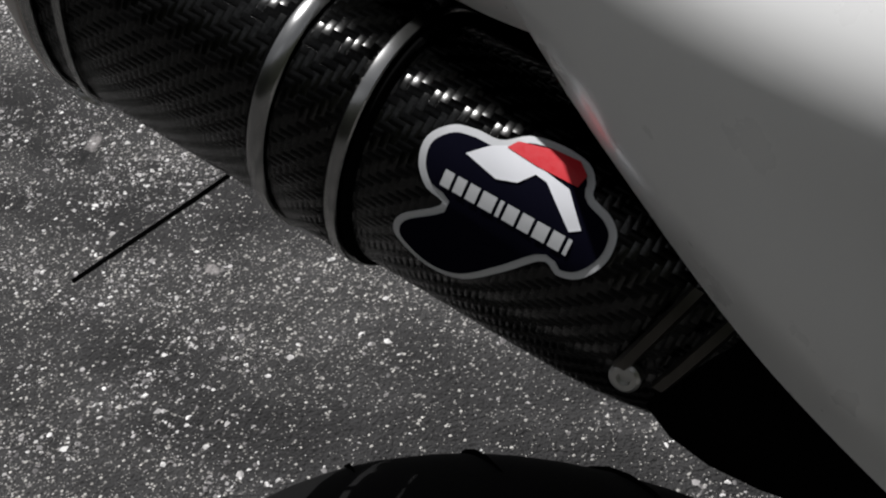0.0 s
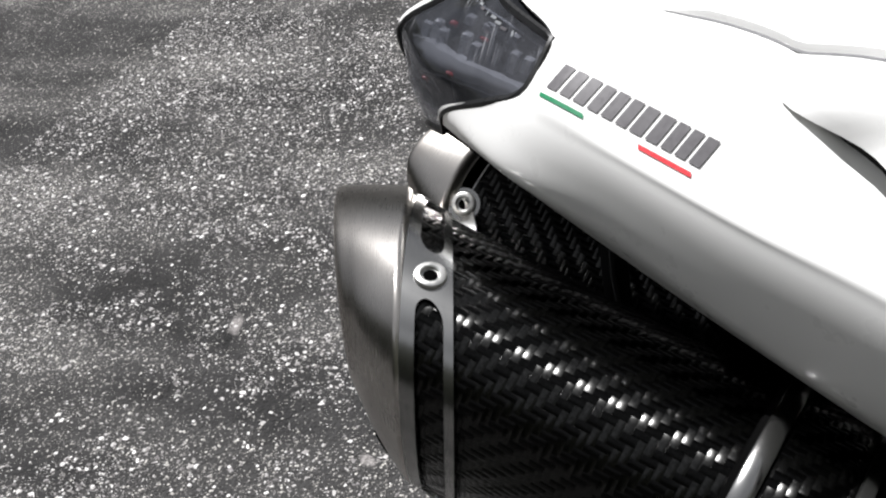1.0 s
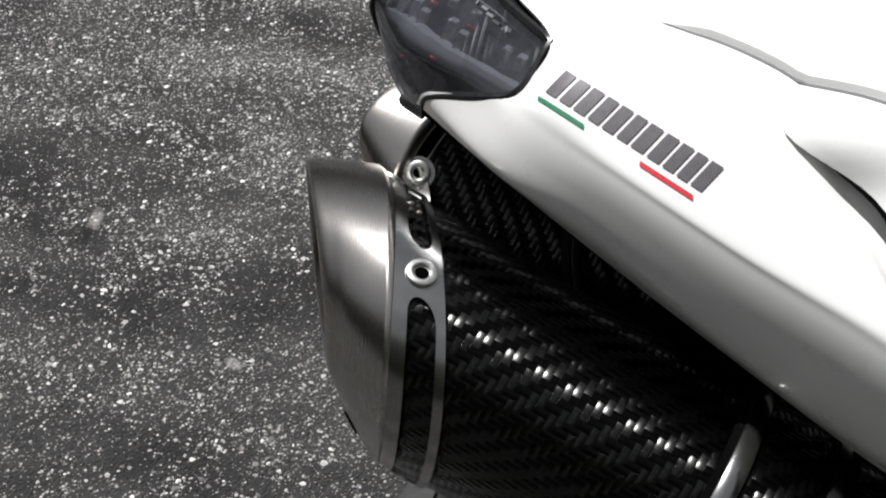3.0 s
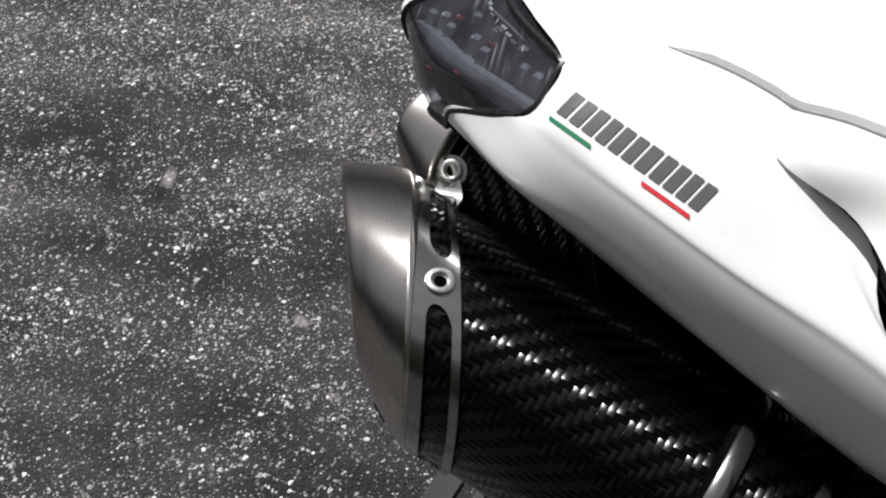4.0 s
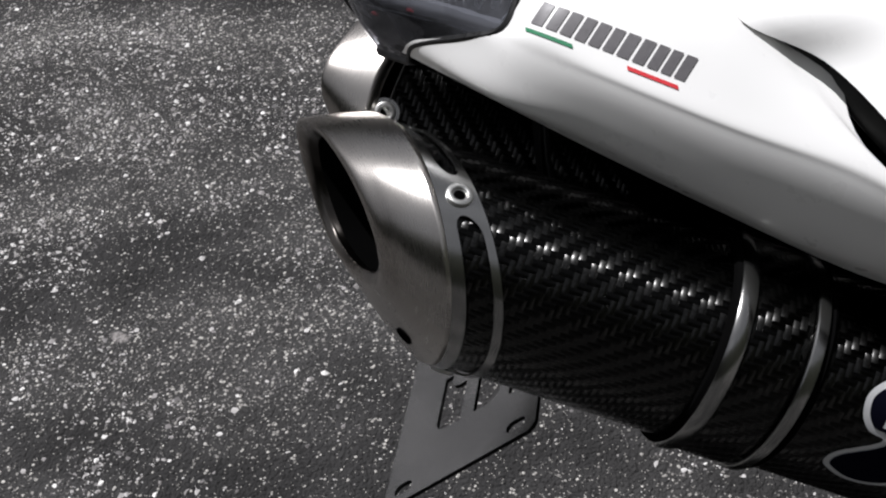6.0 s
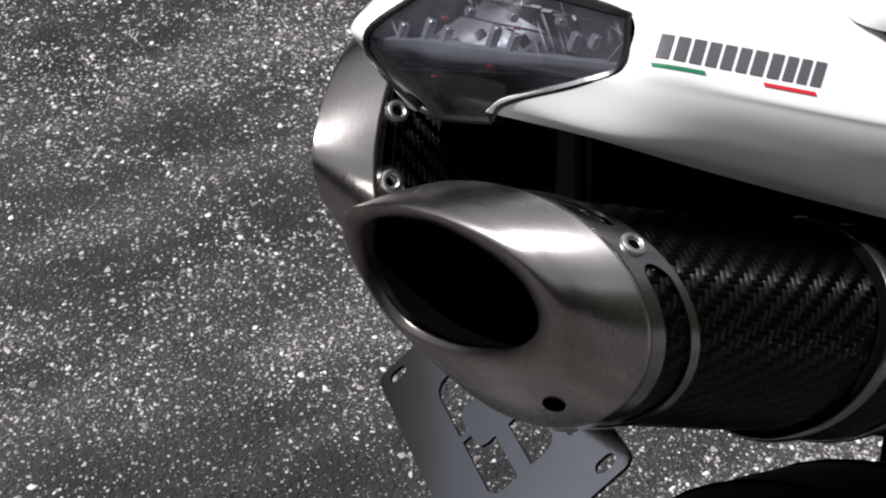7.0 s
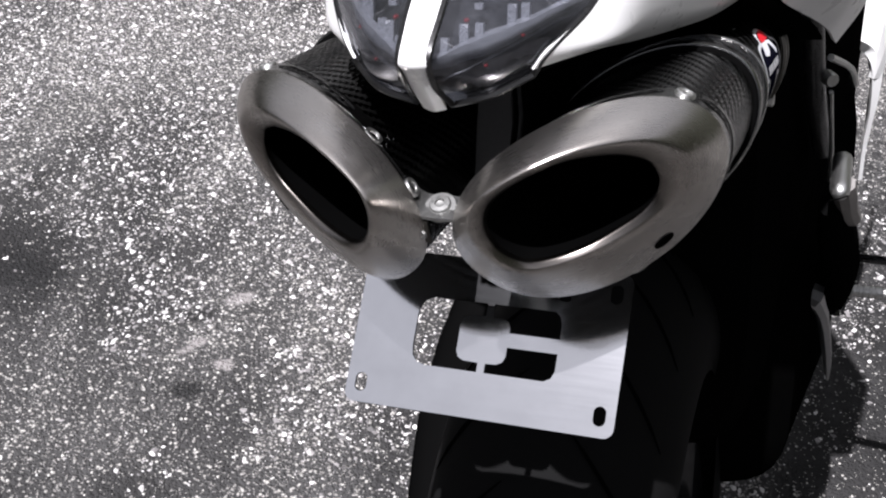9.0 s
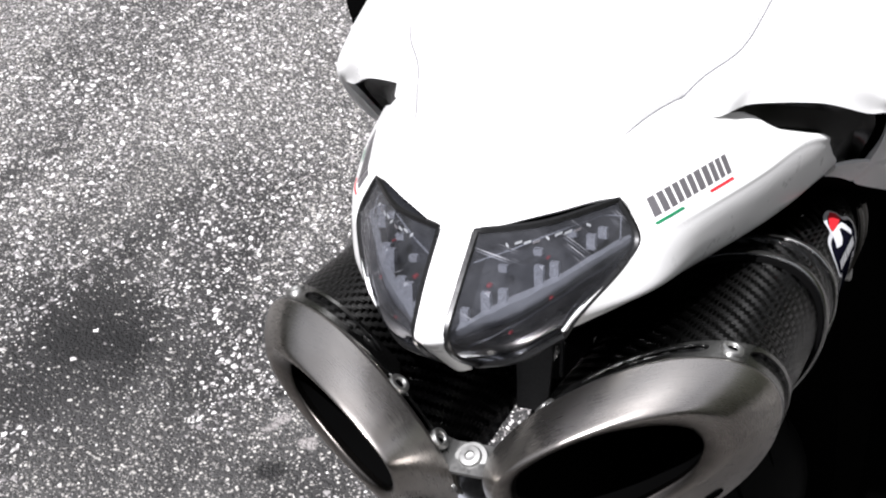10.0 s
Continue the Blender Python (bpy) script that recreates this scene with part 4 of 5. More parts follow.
for sgn in (1, -1):
    line = spline([(.0505, .1105, 0), (.0565, .128, 0), (.066, .150, 0), (.075, .172, 0), (.089, .196, 0), (.096, .225, 0), (.100, .262, 0)], 34)
    rows = []
    for i, p in enumerate(line):
        d = (line[min(i + 1, 33)] - line[max(i - 1, 0)]).normalized()
        sd = Vector((d.y, -d.x, 0))
        hgt = .0024 * min(1, i / 5, (33 - i) / 3)
        prof = ((-.016, -.0008), (-.006, hgt * .75), (-.0004, hgt), (.0004, hgt * .9), (.0010, -.0012))
        rows.append([side(deck_point(p.x + sd.x * o, p.y + sd.y * o) + Vector((0, 0, h)), sgn) for o, h in prof])
    bm = bmesh.new()
    grid(bm, rows)
    bmesh.ops.recalc_face_normals(bm, faces=bm.faces)
    part("deck_ridge", bm, WHITE, cowl, "raised white edge of the seat pad")
    # grey strip at the ridge's foot paints in the shade below its step
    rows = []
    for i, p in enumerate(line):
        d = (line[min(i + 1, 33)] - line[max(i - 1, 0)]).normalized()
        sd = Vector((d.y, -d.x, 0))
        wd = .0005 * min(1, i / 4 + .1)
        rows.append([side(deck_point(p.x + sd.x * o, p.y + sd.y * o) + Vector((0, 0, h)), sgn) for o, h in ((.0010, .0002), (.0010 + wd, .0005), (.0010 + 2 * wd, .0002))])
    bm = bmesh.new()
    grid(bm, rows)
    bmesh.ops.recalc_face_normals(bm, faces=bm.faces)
    part("ridge_shade", bm, make_plain("ridge_shade_grey", (.16, .16, .165), .7), cowl, "thin grey strip painting shade along the seat pad")

# maker's word on each flank: plain slanted bars over a green and a red bar
def flank_point(a, b2, lift, sgn):
    o, f, upv = Vector((.0764, .0781, .0242)), Vector((.0215, .0552, -.0160)).normalized(), Vector((-.62, -.10, .76)).normalized()
    n = f.cross(upv).normalized()
    n = n if n.x > 0 else -n
    q = o + f * a + upv * b2
    hit = TREE.ray_cast(q + n * .03, -n)
    p = hit[0] if hit[0] is not None else q
    return Vector(side(p + n * lift, sgn))


def flank_patch(corners, lift, sgn, mat, name):
    bm = bmesh.new()
    c = [Vector(q) for q in corners]
    rows = []
    for i in range(5):
        t = i / 4
        lo, hi = c[0].lerp(c[3], t), c[1].lerp(c[2], t)
        rows.append([flank_point(*lo.lerp(hi, k / 6), lift, sgn) for k in range(7)])
    grid(bm, rows)
    bmesh.ops.recalc_face_normals(bm, faces=bm.faces)
    for f in bm.faces:
        if f.normal.x * sgn < 0:
            f.normal_flip()
    part(name, bm, mat, tail)


WORD = 0.0605
for sgn in (1, -1):
    first, second = ((GREEN_INK, RED_INK) if sgn > 0 else (RED_INK, GREEN_INK))
    flank_patch([(0, -.0006), (.0195, -.0006), (.0195, .0010), (0, .0010)], .0004, sgn, first, "flag_bar")
    flank_patch([(.041, -.0006), (WORD, -.0006), (WORD, .0010), (.041, .0010)], .0004, sgn, second, "flag_bar")
    x = .0026
    for wd in (.0106, .0100, .0098, .0106, .0090, .0040):
        for lo, hi in ((0, .44), (.58, 1)) if wd > .005 else ((0, 1),):
            flank_patch([(x + wd * lo, .0034), (x + wd * hi, .0034), (x + wd * hi + .0068, .0140), (x + wd * lo + .0068, .0140)], .0004, sgn, GREY_INK, "word_bar")
        x += wd + .0013

# ------------------------------------------------------------------ spine and tail lamps
SPINE = [[(-.008, .036, .0472), (0, .035, .0490), (.008, .036, .0472)], [(-.0078, .010, .0372), (0, .009, .0392), (.0078, .010, .0372)],
         [(-.0070, -.0085, .0270), (0, -.0112, .0282), (.0070, -.0085, .0270)], [(-.0066, -.006, .016), (0, -.0082, .0162), (.0066, -.006, .016)],
         [(-.0058, .009, -.012), (0, .0072, -.0125), (.0058, .009, -.012)]]
bm = bmesh.new()
grid(bm, loft(SPINE, 9, 30))
bmesh.ops.recalc_face_normals(bm, faces=bm.faces)
solid(part("tail_spine", bm, WHITE, bike, "white spine between the tail lamps"), 0.003)

INNER = [(.0085, .036, .0466), (.0080, .010, .0366), (.0072, -.0080, .0262), (.0070, -.004, .010), (.0090, .0095, -.009)]
OUTER = [(.0595, .0770, .0362), (.0685, .0695, .0218), (.0640, .0550, .0165), (.0510, .0320, .0085), (.0445, .0270, -.0015)]


def lamp_surface(inset):
    mid = [((a[0] + c[0]) / 2 + .0015, (a[1] + c[1]) / 2 - .0065, (a[2] + c[2]) / 2 + .0015) for a, c in zip(INNER, OUTER)]
    g = loft([INNER, mid, OUTER], 24, 20)
    return [[p + Vector((-.36, .80, -.46)) * inset for p in r] for r in g]


def lamp_at(g, i, j, lift=0.0):
    """Point on the lamp by shares across (inner to outer) and down."""
    a, b2 = i * (len(g) - 1), j * (len(g[0]) - 1)
    p = g[min(int(a), len(g) - 2)][min(int(b2), len(g[0]) - 2)]
    q = g[min(int(a) + 1, len(g) - 1)][min(int(b2) + 1, len(g[0]) - 1)]
    return p.lerp(q, ((a % 1) + (b2 % 1)) / 2) + Vector((.1, -.85, .45)) * lift


def lamp(sgn):
    lens_g, back_g = lamp_surface(0.0), lamp_surface(0.018)
    bm = bmesh.new()
    grid(bm, [[side(p, sgn) for p in r] for r in back_g])
    loop = lambda g: g[0] + [r[-1] for r in g[1:]] + list(reversed(g[-1]))[1:] + [r[0] for r in reversed(g[1:-1])]
    grid(bm, [[side(p, sgn) for p in loop(g)] for g in (lens_g, back_g)], close_u=True)
    bmesh.ops.recalc_face_normals(bm, faces=bm.faces)
    body = part("tail_lamp", bm, HOUSING, bike, "smoked tail lamp with clear lens and red reflectors")
    bm = bmesh.new()
    grid(bm, [[side(p, sgn) for p in r] for r in lens_g])
    bmesh.ops.recalc_face_normals(bm, faces=bm.faces)
    lens = part("lens", bm, LENS, body, "glossy scratched smoked lens")
    lens.visible_shadow = False
    solid(lens, 0.0015)
    # black gasket round the lens
    edge = loop(lens_g)
    bm = bmesh.new()
    rows = []
    for i, p in enumerate(edge):
        d = (edge[(i + 1) % len(edge)] - edge[i - 1]).normalized()
        a = d.cross(Vector((.2, -.85, .5))).normalized()
        b3 = a.cross(d)
        rows.append([side(p + a * .0017 * math.cos(k * math.pi / 3) + b3 * .0012 * math.sin(k * math.pi / 3), sgn) for k in range(6)])
    grid(bm, rows, close_u=True, close_v=True)
    bmesh.ops.recalc_face_normals(bm, faces=bm.faces)
    part("gasket", bm, BLACK_TRIM, body)
    inner_g = lamp_surface(0.007)
    # broad silver blade rising outward: a narrow upper bevel, a crease and a wide lower face
    bm = bmesh.new()
    rows = []
    for k in range(17):
        t = k / 16
        i, j = .04 + .93 * t, .50 - .24 * t ** 1.1
        w2 = .055 + .075 * math.sin(math.pi * min(.12 + .80 * t, 1.0))
        rows.append([side(lamp_at(inner_g, i, j + dj * w2, lift), sgn) for dj, lift in ((-.35, .0), (0, .0032), (.45, .0026), (.9, .0012), (1.25, -.002))])
    grid(bm, rows)
    bmesh.ops.recalc_face_normals(bm, faces=bm.faces)
    solid(part("reflector_blade", bm, BLADE, body, "satin silver reflector blade"), 0.0008)
    bm = bmesh.new()
    rows = []
    for k in range(13):
        t = k / 12
        i, j = .10 + .84 * t, .72 - .26 * t
        rows.append([side(lamp_at(inner_g, i, j - .014, .001), sgn), side(lamp_at(inner_g, i, j, .002), sgn), side(lamp_at(inner_g, i, j + .014, -.001), sgn)])
    grid(bm, rows)
    bmesh.ops.recalc_face_normals(bm, faces=bm.faces)
    solid(part("reflector_rib", bm, HOUSING, body, "dark rib under the blade"), 0.0008)
    # upright light blocks above the blade, and a row of small ones behind them
    for i0, j0, hgt in ((.10, .42, .007), (.21, .38, .011), (.31, .36, .008), (.47, .30, .011), (.55, .28, .007), (.74, .20, .007), (.82, .17, .005), (.25, .20, .003), (.45, .15, .003), (.66, .11, .003)):
        bm = bmesh.new()
        bmesh.ops.create_cube(bm, size=1.0, matrix=Matrix.Translation(side(lamp_at(inner_g, i0, j0, .0005), sgn)) @ Matrix.Rotation(-.42, 4, "X") @ Matrix.Diagonal((.0040, .0030, hgt, 1)))
        bmesh.ops.bevel(bm, geom=bm.edges[:], offset=.0006, segments=1)
        part("led_block", bm, CHROME, body, smooth=False)
    for i0, j0, r in ((.20, .27, .0012), (.50, .20, .0007), (.62, .50, .0008), (.45, .66, .0009)):
        o = Vector(side(lamp_at(inner_g, i0, j0, .001), sgn))
        part("red_led", lathe(o, Vector((0, -.9, .43)), Vector((1, 0, 0)), [(r, -.002), (r, .0004), (r * .6, .0010), (r * .2, .0012)], 10), RED_LED, body)
    # bright inner moulding line
    pts = [lamp_at(inner_g, i, j, .002) for i, j in ((.05, .14), (.30, .11), (.60, .08), (.88, .06), (.95, .12), (.94, .22))]
    part("moulding", tube_bm([side(p, sgn) for p in pts], .0004, 6), CHROME, body)
    # moulded marking under the lens edge: a row of plain bars
    for k in range(9):
        p0, p1 = lamp_at(lens_g, .22 + .065 * k, .075, .0008), lamp_at(lens_g, .22 + .065 * k + .04, .075, .0008)
        bm = bmesh.new()
        grid(bm, [[side(p0, sgn), side(p1, sgn)], [side(p0 + Vector((0, -.0008, -.0008)), sgn), side(p1 + Vector((0, -.0008, -.0008)), sgn)]])
        solid(part("marking_bar", bm, GREY_INK if k % 4 == 3 else MARK_INK, body), 0.0002)
    return body


for sgn in (1, -1):
    lamp(sgn)

# ------------------------------------------------------------------ undertray and hangers
bm = bmesh.new()
edge_pts = [(.0445, .027, -.0015), (.066, .058, -.0065), (.078, .102, -.027), (.091, .15, -.048), (.105, .198, -.066), (.123, .238, -.070), (.135, .256, -.091), (.155, .308, -.136), (.160, .378, -.190)]
rows = [[(0.0085, .0105, -.0105), (.004, .0108, -.0108), (0, .011, -.011), (-.004, .0108, -.0108), (-.0085, .0105, -.0105)]]
rows = [[Vector(p) for p in r] for r in rows]
for x, y, z in spline(edge_pts, 30):
    rows.append([Vector((x * k, y, z - .010 * (1 - k * k) + (.004 if abs(k) < 1 else .0025))) for k in (1, .55, 0, -.55, -1)])
grid(bm, rows)
bmesh.ops.recalc_face_normals(bm, faces=bm.faces)
tray = solid(part("undertray", bm, BLACK, bike, "matt black plastic undertray"), 0.002)
STRAP = make_plain("strap_grey", (.04, .04, .04), .55, .3)
bm = bmesh.new()
grid(bm, [[(x0 + (x1 - x0) * k / 3, .075, z) for k in range(4)] for x0, x1, z in ((.0005, .0180, -.030), (-.0008, .0174, -.050), (-.0036, .0162, -.066), (-.0069, .0112, -.090), (-.0105, .0060, -.112))])
bmesh.ops.recalc_face_normals(bm, faces=bm.faces)
strap = solid(part("hanger_strap", bm, STRAP, tray, "flat dark grey steel hanger strap"), 0.003)
part("strap_flange", tube_bm([(.0206, .078, -.030), (.0200, .078, -.062), (.0150, .080, -.090)], .0013, 6), STRAP, strap)
# black tubes added to fill the dark gap between the cans
for pts, rad in (([(.0, .13, -.06), (.0, .20, -.16), (.0, .30, -.24)], .030), ([(.055, .24, -.12), (.07, .34, -.20), (.08, .46, -.30)], .016), ([(-.055, .24, -.12), (-.07, .34, -.20), (-.08, .46, -.30)], .016)):
    part("gap_fill_tube", tube_bm(spline(pts, 10), rad, 14), BLACK, tray)

# ------------------------------------------------------------------ number plate bracket
PO, PX = Vector((0, .0035, -.2100)), Vector((1, 0, 0))
PY = Vector((0, .0579, .0415)).normalized()
PN = PX.cross(PY)


def on_plate(x, y, z=0.0):
    return PO + PX * x + PY * y + PN * z


def rounded_rect(x0, y0, x1, y1, r, seg=6):
    out = []
    for cx, cy, a0 in ((x1 - r, y1 - r, 0), (x0 + r, y1 - r, 90), (x0 + r, y0 + r, 180), (x1 - r, y0 + r, 270)):
        for k in range(seg + 1):
            a = radians(a0 + 90 * k / seg)
            out.append((cx + r * math.cos(a), cy + r * math.sin(a)))
    return out


def slab(outer, holes, thickness):
    """Flat plate with holes cut through, as one mesh."""
    bm = bmesh.new()
    edges = []
    for loop_pts in [outer] + holes:
        vs2 = [bm.verts.new(on_plate(x, y)) for x, y in loop_pts]
        edges += [bm.edges.new((vs2[i], vs2[(i + 1) % len(vs2)])) for i in range(len(vs2))]
    bmesh.ops.triangle_fill(bm, use_beauty=True, edges=edges)
    # drop triangles that fell inside a hole
    def inside(p, poly):
        c = False
        for i in range(len(poly)):
            (x0, y0), (x1, y1) = poly[i - 1], poly[i]
            if (y0 > p[1]) != (y1 > p[1]) and p[0] < (x1 - x0) * (p[1] - y0) / (y1 - y0) + x0:
                c = not c
        return c
    bad = []
    for f in bm.faces:
        c = f.calc_center_median() - PO
        q = (c.dot(PX), c.dot(PY))
        if any(inside(q, h) for h in holes):
            bad.append(f)
    bmesh.ops.delete(bm, geom=bad, context="FACES")
    bmesh.ops.recalc_face_normals(bm, faces=bm.faces)
    top = [f for f in bm.faces]
    ext = bmesh.ops.extrude_face_region(bm, geom=top)
    moved = [g for g in ext["geom"] if isinstance(g, bmesh.types.BMVert)]
    bmesh.ops.translate(bm, verts=moved, vec=-PN * thickness)
    bmesh.ops.recalc_face_normals(bm, faces=bm.faces)
    return bm


# the window is one opening round a square tab that three arms hold
top_left = [(-.0025, .0560), (-.0360, .0560), (-.0410, .0540), (-.0435, .0490), (-.0440, .0440), (-.0440, .0260), (-.0430, .0200), (-.0400, .0165), (-.0350, .0150), (-.0030, .0150), (-.0030, .0205), (-.0120, .0208), (-.0155, .0225), (-.0170, .0260), (-.0170, .0430), (-.0155, .0465), (-.0120, .0480), (-.0025, .0482)]
right_up = [(.0018, .0560), (.0018, .0482), (.0080, .0482), (.0115, .0465), (.0130, .0430), (.0130, .0400), (.0430, .0400), (.0430, .0490), (.0415, .0535), (.0380, .0560)]
right_dn = [(.0015, .0150), (.0370, .0150), (.0410, .0170), (.0430, .0215), (.0430, .0315), (.0130, .0315), (.0130, .0260), (.0115, .0225), (.0080, .0208), (.0015, .0205)]
slots = [rounded_rect(x - .0036, y - .0056, x + .0036, y + .0056, .0035, 5) for x, y in ((.072, 0), (-.072, 0), (.072, .070), (-.072, .070))]
small = [rounded_rect(.0385, .0625, .0460, .0665, .0018, 3)]
bracket = part("plate_bracket", slab(rounded_rect(-.081, -.012, .081, .082, .006), [top_left, right_up, right_dn] + slots + small, .0020), PLATE, bike,
               "bare brushed aluminium number plate bracket with cut-outs", smooth=False)
# edge faces take the dark colour that paints in their shade
bracket.data.materials.append(SHADED_EDGE)
for p in bracket.data.polygons:
    if abs(p.normal.dot(PN)) < 0.5:
        p.material_index = 1
part("bracket_stay", tube_bm([on_plate(-.004, .078, -.006), on_plate(-.004, .100, -.004), (0, .11, -.13)], .009, 4), BLACK, bracket)

# ------------------------------------------------------------------ rear wheel
WC = Vector((0, .20, -.6556))


def around(profile, seg=72):
    """Ring turned round the wheel's axle from (x, radius) pairs."""
    bm = bmesh.new()
    grid(bm, [[WC + Vector((x, r * math.cos(2 * math.pi * i / seg), r * math.sin(2 * math.pi * i / seg))) for x, r in profile] for i in range(seg)], close_v=True)
    bmesh.ops.recalc_face_normals(bm, faces=bm.faces)
    return bm


tyre_profile = []
for k in range(25):
    a = radians(-108 + 216 * k / 24)
    tyre_profile.append((.093 * math.sin(a), .225 + .09 * math.cos(a)))
wheel = part("rear_wheel", around([(-.075, .216), (-.070, .205), (-.055, .196), (.055, .196), (.070, .205), (.075, .216)]), GLOSS, bike, "black rear wheel with wide road tyre")
part("tyre", around(tyre_profile), RUBBER, wheel, "black rubber tyre with shallow grooves")
part("hub", lathe(WC + Vector((-.06, 0, 0)), Vector((1, 0, 0)), Vector((0, 1, 0)), [(.05, 0), (.055, .02), (.05, .10), (.03, .12), (.02, .125)], 32), BLACK, wheel)
for k in range(5):
    a = 2 * math.pi * k / 5 + .3
    d = Vector((0, math.cos(a), math.sin(a)))
    part("spoke", tube_bm([WC + d * .045, WC + d * .12 + Vector((.01, 0, 0)), WC + d * .20], [.022, .016, .018], 10), GLOSS, wheel)
# tread grooves: raised black strips paint the shade of each cut
for k in range(22):
    a = 2 * math.pi * k / 22
    for sx in (-1, 1):
        pts = []
        for m in range(6):
            b3 = radians(12 + 48 * m / 5) * sx
            aa = a + .05 * m + (0.14 if sx > 0 else 0)
            rr = .225 + .0905 * math.cos(b3)
            pts.append(WC + Vector((.0935 * math.sin(b3), rr * math.cos(aa), rr * math.sin(aa))))
        part("groove_shade", tube_bm(pts, [.0004, .0016, .002, .002, .0016, .0004], 4), DEAD_BLACK, wheel)
# hugger over the front half of the tyre
bm = bmesh.new()
rows = []
for i in range(22):
    a = radians(8 + 40 * i / 21)
    row = []
    for k in range(11):
        b3 = radians(-75 + 150 * k / 10)
        rr = .229 + .094 * math.cos(b3)
        row.append(WC + Vector((.102 * math.sin(b3), rr * math.cos(a), rr * math.sin(a))))
    rows.append(row)
grid(bm, rows)
bmesh.ops.recalc_face_normals(bm, faces=bm.faces)
solid(part("hugger", bm, BLACK, bike, "black mudguard close over the rear tyre"), 0.003)
part("swingarm", tube_bm(spline([(-.13, .20, -.6556), (-.14, .36, -.60), (-.11, .52, -.56), (-.06, .66, -.53)], 14), [.05 + .002 * k for k in range(14)], 16), BLACK, bike, "black single-sided swingarm")
# damper with yellow fittings, in the dark ahead of the wheel
damper = part("damper", tube_bm([(.045, .36, -.27), (.040, .46, -.45)], .026, 18), BLACK, bike, "black rear damper with yellow fittings")
part("reservoir", tube_bm([(.062, .318, -.286), (.064, .345, -.290)], .0034, 12), YELLOW, damper)
part("spring_collar", tube_bm([(.060, .333, -.304), (.062, .356, -.306)], .004, 12), BRONZE, damper)

# ------------------------------------------------------------------ front half, seen past the tail
bm = bmesh.new()
secs = []
boxy = lambda v: math.copysign(abs(v) ** 0.5, v)
for y, hw, z0, z1 in ((.37, .118, -.66, -.03), (.41, .136, -.71, -.02), (.50, .150, -.76, .0), (.62, .163, -.80, .02), (.76, .184, -.83, .04), (1.0, .186, -.84, .08), (1.25, .13, -.70, .10)):
    secs.append([(hw * boxy(math.sin(2 * math.pi * k / 40)), y, (z0 + z1) / 2 + (z1 - z0) / 2 * boxy(math.cos(2 * math.pi * k / 40))) for k in range(40)])
vs = grid(bm, [[Vector(p) for p in s] for s in secs], close_u=True)
bm.faces.new(vs[0])
bm.faces.new(vs[-1])
bmesh.ops.recalc_face_normals(bm, faces=bm.faces)
part("engine", bm, BLACK, bike, "black engine and frame mass")
# black fill added low beside the engine, sized to fit the camera's view
bm = bmesh.new()
secs = []
for y, hw, z0, z1 in ((.40, .120, -.76, -.47), (.43, .158, -.79, -.44), (.50, .168, -.81, -.42), (.60, .186, -.82, -.40), (.74, .192, -.82, -.40)):
    secs.append([Vector((hw * boxy(math.sin(2 * math.pi * k / 32)), y, (z0 + z1) / 2 + (z1 - z0) / 2 * boxy(math.cos(2 * math.pi * k / 32)))) for k in range(32)])
vs = grid(bm, secs, close_u=True)
bm.faces.new(vs[0])
bm.faces.new(vs[-1])
bmesh.ops.recalc_face_normals(bm, faces=bm.faces)
part("lower_engine_fill", bm, DEAD_BLACK, bike, "matt black fill added to widen the lower engine")
part("frame_tube", tube_bm(spline([(.150, .40, -.17), (.1535, .42, -.235), (.157, .45, -.30), (.163, .50, -.38)], 8), .0085, 14), make_plain("frame_grey", (.055, .055, .055), .3, .7), bike, "satin grey frame tube")
part("frame_bolt", lathe(Vector((.168, .420, -.252)), Vector((.5, -.8, .2)).normalized(), Vector((0, .2, 1)).normalized(), [(.006, -.01), (.006, .0), (.005, .002), (.002, .002)], 12), RIVET, bike)
part("frame_rod", tube_bm([(.168, .43, -.27), (.172, .45, -.34), (.172, .47, -.39)], .0022, 8), RIVET, bike)
part("brake_line", tube_bm(spline([(.165, .45, -.25), (.18, .56, -.33), (.185, .64, -.40), (.18, .70, -.43)], 10), .003, 8), RIVET, bike)
# white lower fairing with its forked rear edge
bm = bmesh.new()
fork = spline([(.150, .80, -.440), (.172, .825, -.462), (.190, .84, -.483), (.203, .84, -.505), (.205, .84, -.560), (.2005, .84, -.616), (.1995, .84, -.670)], 22)
rows = []
for i, p in enumerate(fork):
    wd = .0035 + .0065 * math.sin(math.pi * min(1, (i + 3) / 18)) if i < 18 else .0030
    rows.append([p + Vector((-wd, .004, 0)), p + Vector((-wd * .5, -.003, 0)), p + Vector((wd, 0, 0)), p + Vector((wd, .10, .02))])
grid(bm, rows)
bmesh.ops.recalc_face_normals(bm, faces=bm.faces)
lower = solid(part("lower_fairing", bm, WHITE, bike, "white lower fairing with forked rear edge"), 0.004)
bm = bmesh.new()
prong = spline([(.203, .84, -.520), (.210, .84, -.485), (.214, .84, -.440), (.218, .85, -.400), (.222, .88, -.33)], 12)
grid(bm, [[p + Vector((-.007, 0, 0)), p + Vector((0, -.004, 0)), p + Vector((.007, 0, 0)), p + Vector((.012, .10, .02))] for p in prong])
bmesh.ops.recalc_face_normals(bm, faces=bm.faces)
solid(part("fairing_prong", bm, WHITE, lower), 0.004)

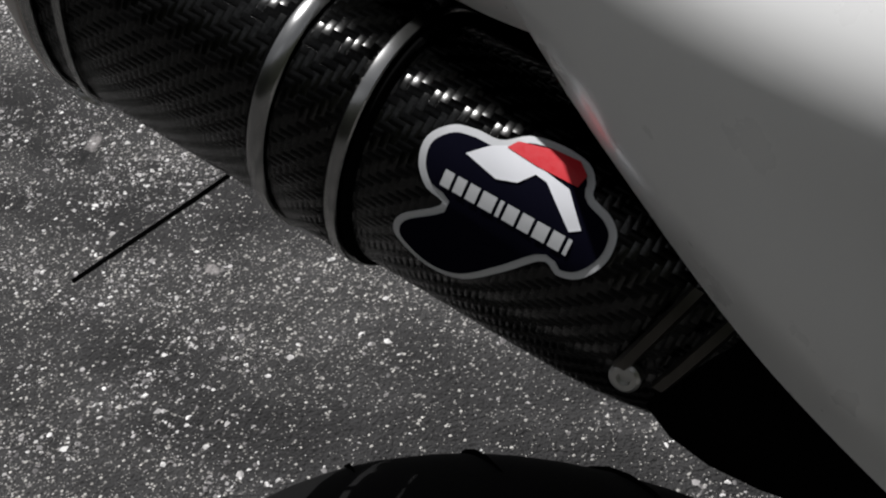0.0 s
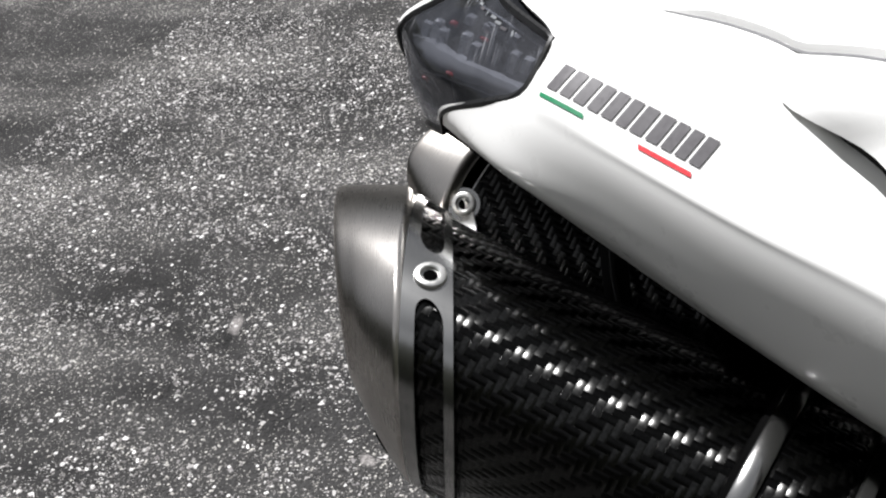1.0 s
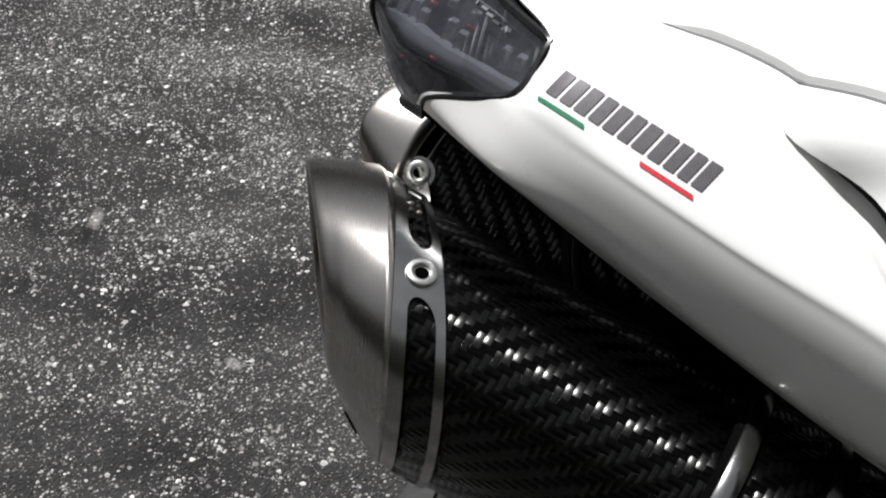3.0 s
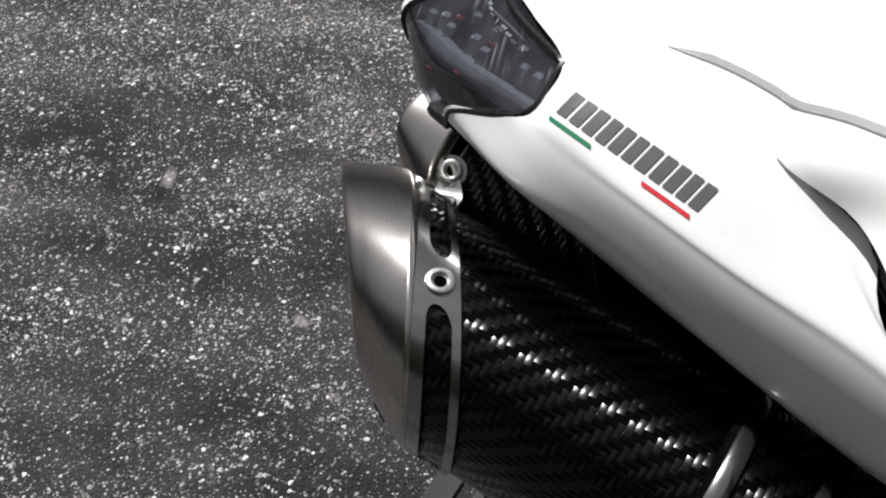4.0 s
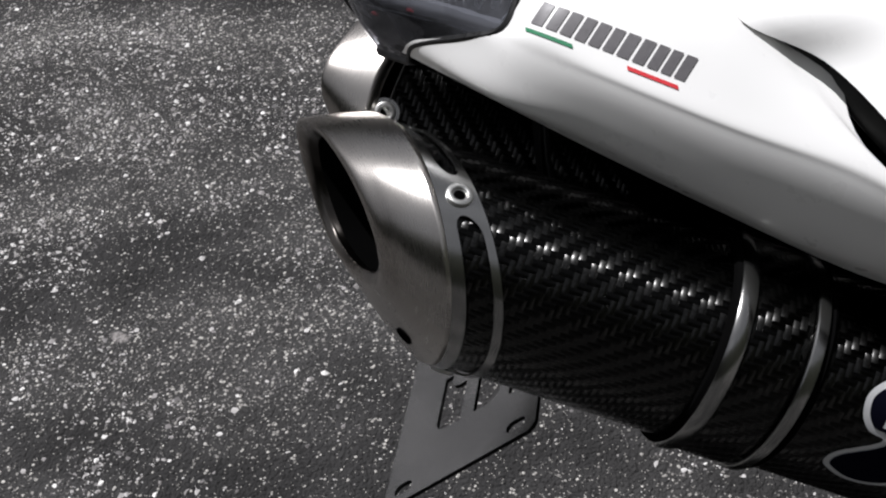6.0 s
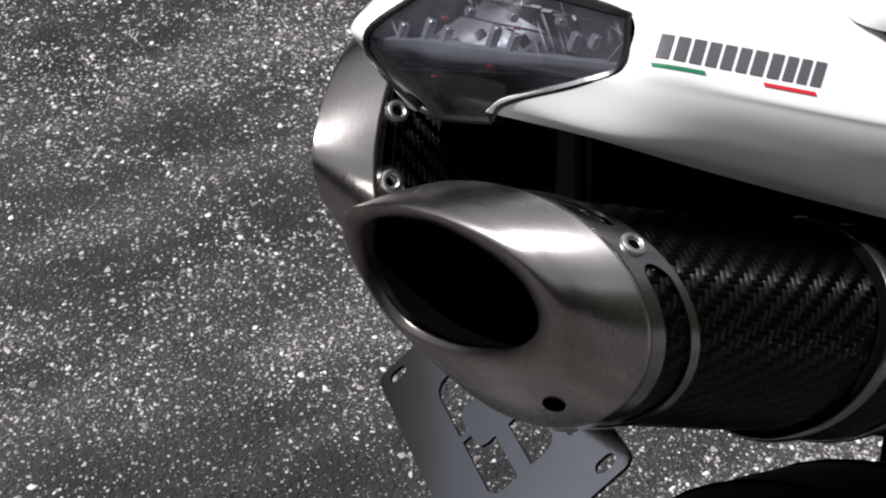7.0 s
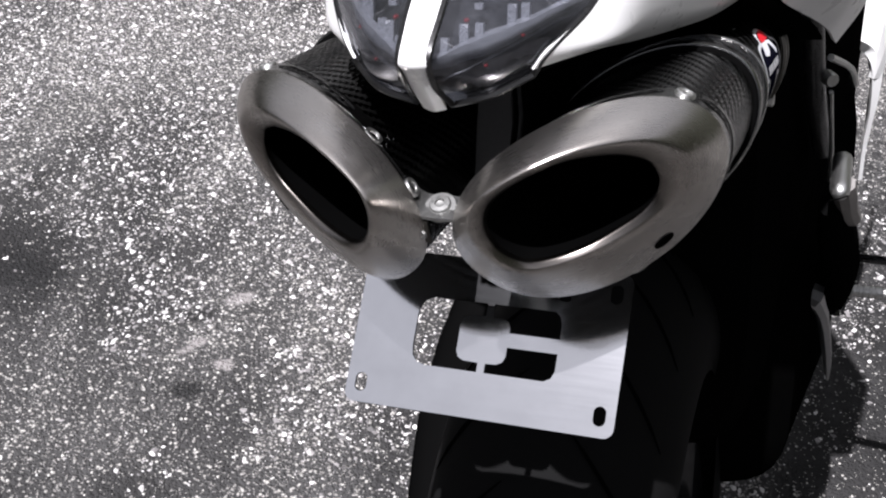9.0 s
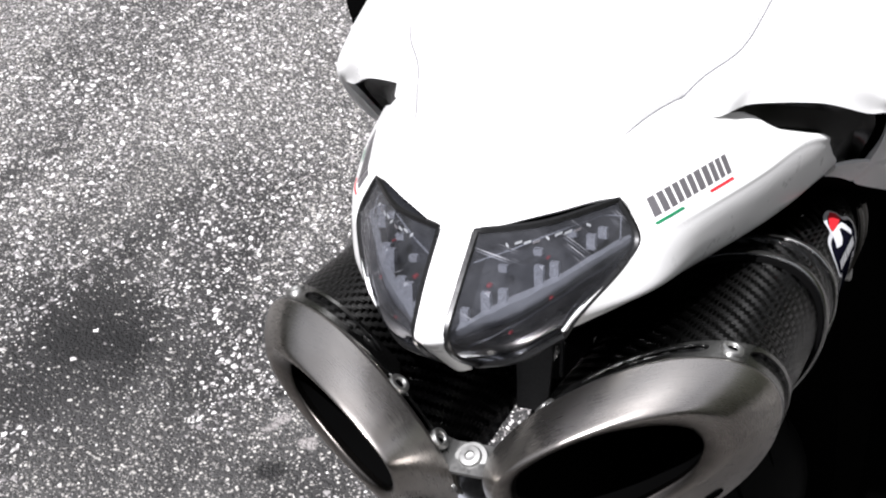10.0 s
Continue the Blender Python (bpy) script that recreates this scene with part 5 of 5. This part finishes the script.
# unseen block ahead of the tail, added and shaped to widen the cast shadow
bm = bmesh.new()
secs = []
for y, hw, z0, z1 in ((.360, .19, -.11, -.01), (.370, .235, -.13, .02), (.47, .248, -.13, .08), (.55, .185, -.08, .12), (.66, .165, -.05, .17), (.82, .165, -.05, .20), (.98, .15, -.03, .19), (1.06, .10, .0, .14)):
    secs.append([Vector((hw * boxy(math.sin(2 * math.pi * k / 40)), y, (z0 + z1) / 2 + (z1 - z0) / 2 * boxy(math.cos(2 * math.pi * k / 40)))) for k in range(40)])
vs = grid(bm, secs, close_u=True)
bm.faces.new(vs[0])
bm.faces.new(vs[-1])
bmesh.ops.recalc_face_normals(bm, faces=bm.faces)
part("shade_block", bm, BLACK, bike, "unseen dark block added to widen the cast shadow")

# rearset: round-ended peg, heel plate, pedal and front peg
peg = part("passenger_peg", lathe(Vector((.1835, .345, -.294)), Vector((.02, -1, .05)).normalized(), Vector((1, 0, 0)), [(.0078, -.03), (.0078, .008), (.0074, .013), (.0055, .0178), (.003, .0198), (.0006, .0204)], 24), RIVET, bike, "polished round-ended folding footpeg")
# black wire stands in for the shade in the peg's slot
part("peg_slot", tube_bm([(.1772, .3245, -.2975), (.1836, .3238, -.2945), (.1900, .3245, -.2912)], .0006, 6), DEAD_BLACK, peg)
part("peg_clevis", tube_bm(spline([(.186, .35, -.300), (.190, .362, -.330), (.1955, .372, -.352)], 6), [.009, .010, .009, .008, .008, .007], 8), make_plain("clevis_grey", (.22, .21, .20), .45, .8), peg)
heel = part("heel_plate", tube_bm(spline([(.168, .50, -.562), (.178, .503, -.590), (.185, .505, -.640), (.1885, .505, -.682)], 8), [.010, .0075, .0065, .006, .0055, .005, .004, .0015], 6), make_plain("heel_grey", (.34, .34, .34), .4, .9), bike, "grey alloy heel plate")
part("heel_stay", tube_bm([(.155, .50, -.552), (.172, .50, -.560)], .012, 8), make_plain("stay_grey", (.10, .10, .10), .5, .6), heel)
front_peg = part("rider_peg", tube_bm([(.190, .585, -.626), (.204, .585, -.624), (.205, .585, -.624), (.300, .585, -.622)], [.0085, .0085, .0062, .0062], 16), RIVET, bike, "knurled alloy rider footpeg")
for k in range(14):
    x = .208 + .0062 * k
    part("peg_ridge", lathe(Vector((x, .585, -.6238)), Vector((1, 0, 0)), Vector((0, 1, 0)), [(.0062, 0), (.0072, .0008), (.0072, .0024), (.0062, .0032)], 14), RIVET, front_peg)
part("peg_mount", tube_bm([(.175, .585, -.615), (.188, .585, -.630), (.184, .575, -.650)], .011, 8), GLOSS, front_peg)
pedal = part("brake_pedal", tube_bm([(.176, .60, -.57), (.186, .565, -.559), (.236, .560, -.556)], [.007, .0048, .0048], 12), GLOSS, bike, "black brake pedal with rubber tip")
part("pedal_arm", tube_bm([(.176, .52, -.545), (.178, .60, -.57), (.180, .66, -.60)], .006, 8), BLACK, pedal)
part("rearset_hanger", tube_bm(spline([(.178, .36, -.330), (.186, .42, -.420), (.189, .50, -.520), (.187, .580, -.640)], 10), [.010, .014, .017, .018, .018, .018, .017, .016, .014, .010], 10), BLACK, bike, "black alloy footrest hanger")
stand = part("side_stand", tube_bm([(-.10, .62, -.76), (-.20, .60, -.905), (-.235, .595, -.900)], [.012, .010, .009], 12), BLACK, bike, "black side stand holding the lean")

# ------------------------------------------------------------------ loose things on the ground
bm = bmesh.new()
rows = []
for i in range(9):
    t = i / 8
    wd = .0048 * math.sin(math.pi * t) ** 0.8 * (1 - .3 * t)
    x = -.012 + .024 * t
    rows.append([Vector((x, -wd, .003 + .0015 * t)), Vector((x, 0, .0016)), Vector((x, wd, .0030))])
grid(bm, rows)
leaf = part("leaf", bm, LEAF_GREEN)
leaf.matrix_world = pose(-.639, .183, .0005, 0, 0, 42)
tagged(solid(leaf, .0004), "small yellow-green fallen leaf lying on the asphalt", "leaf")
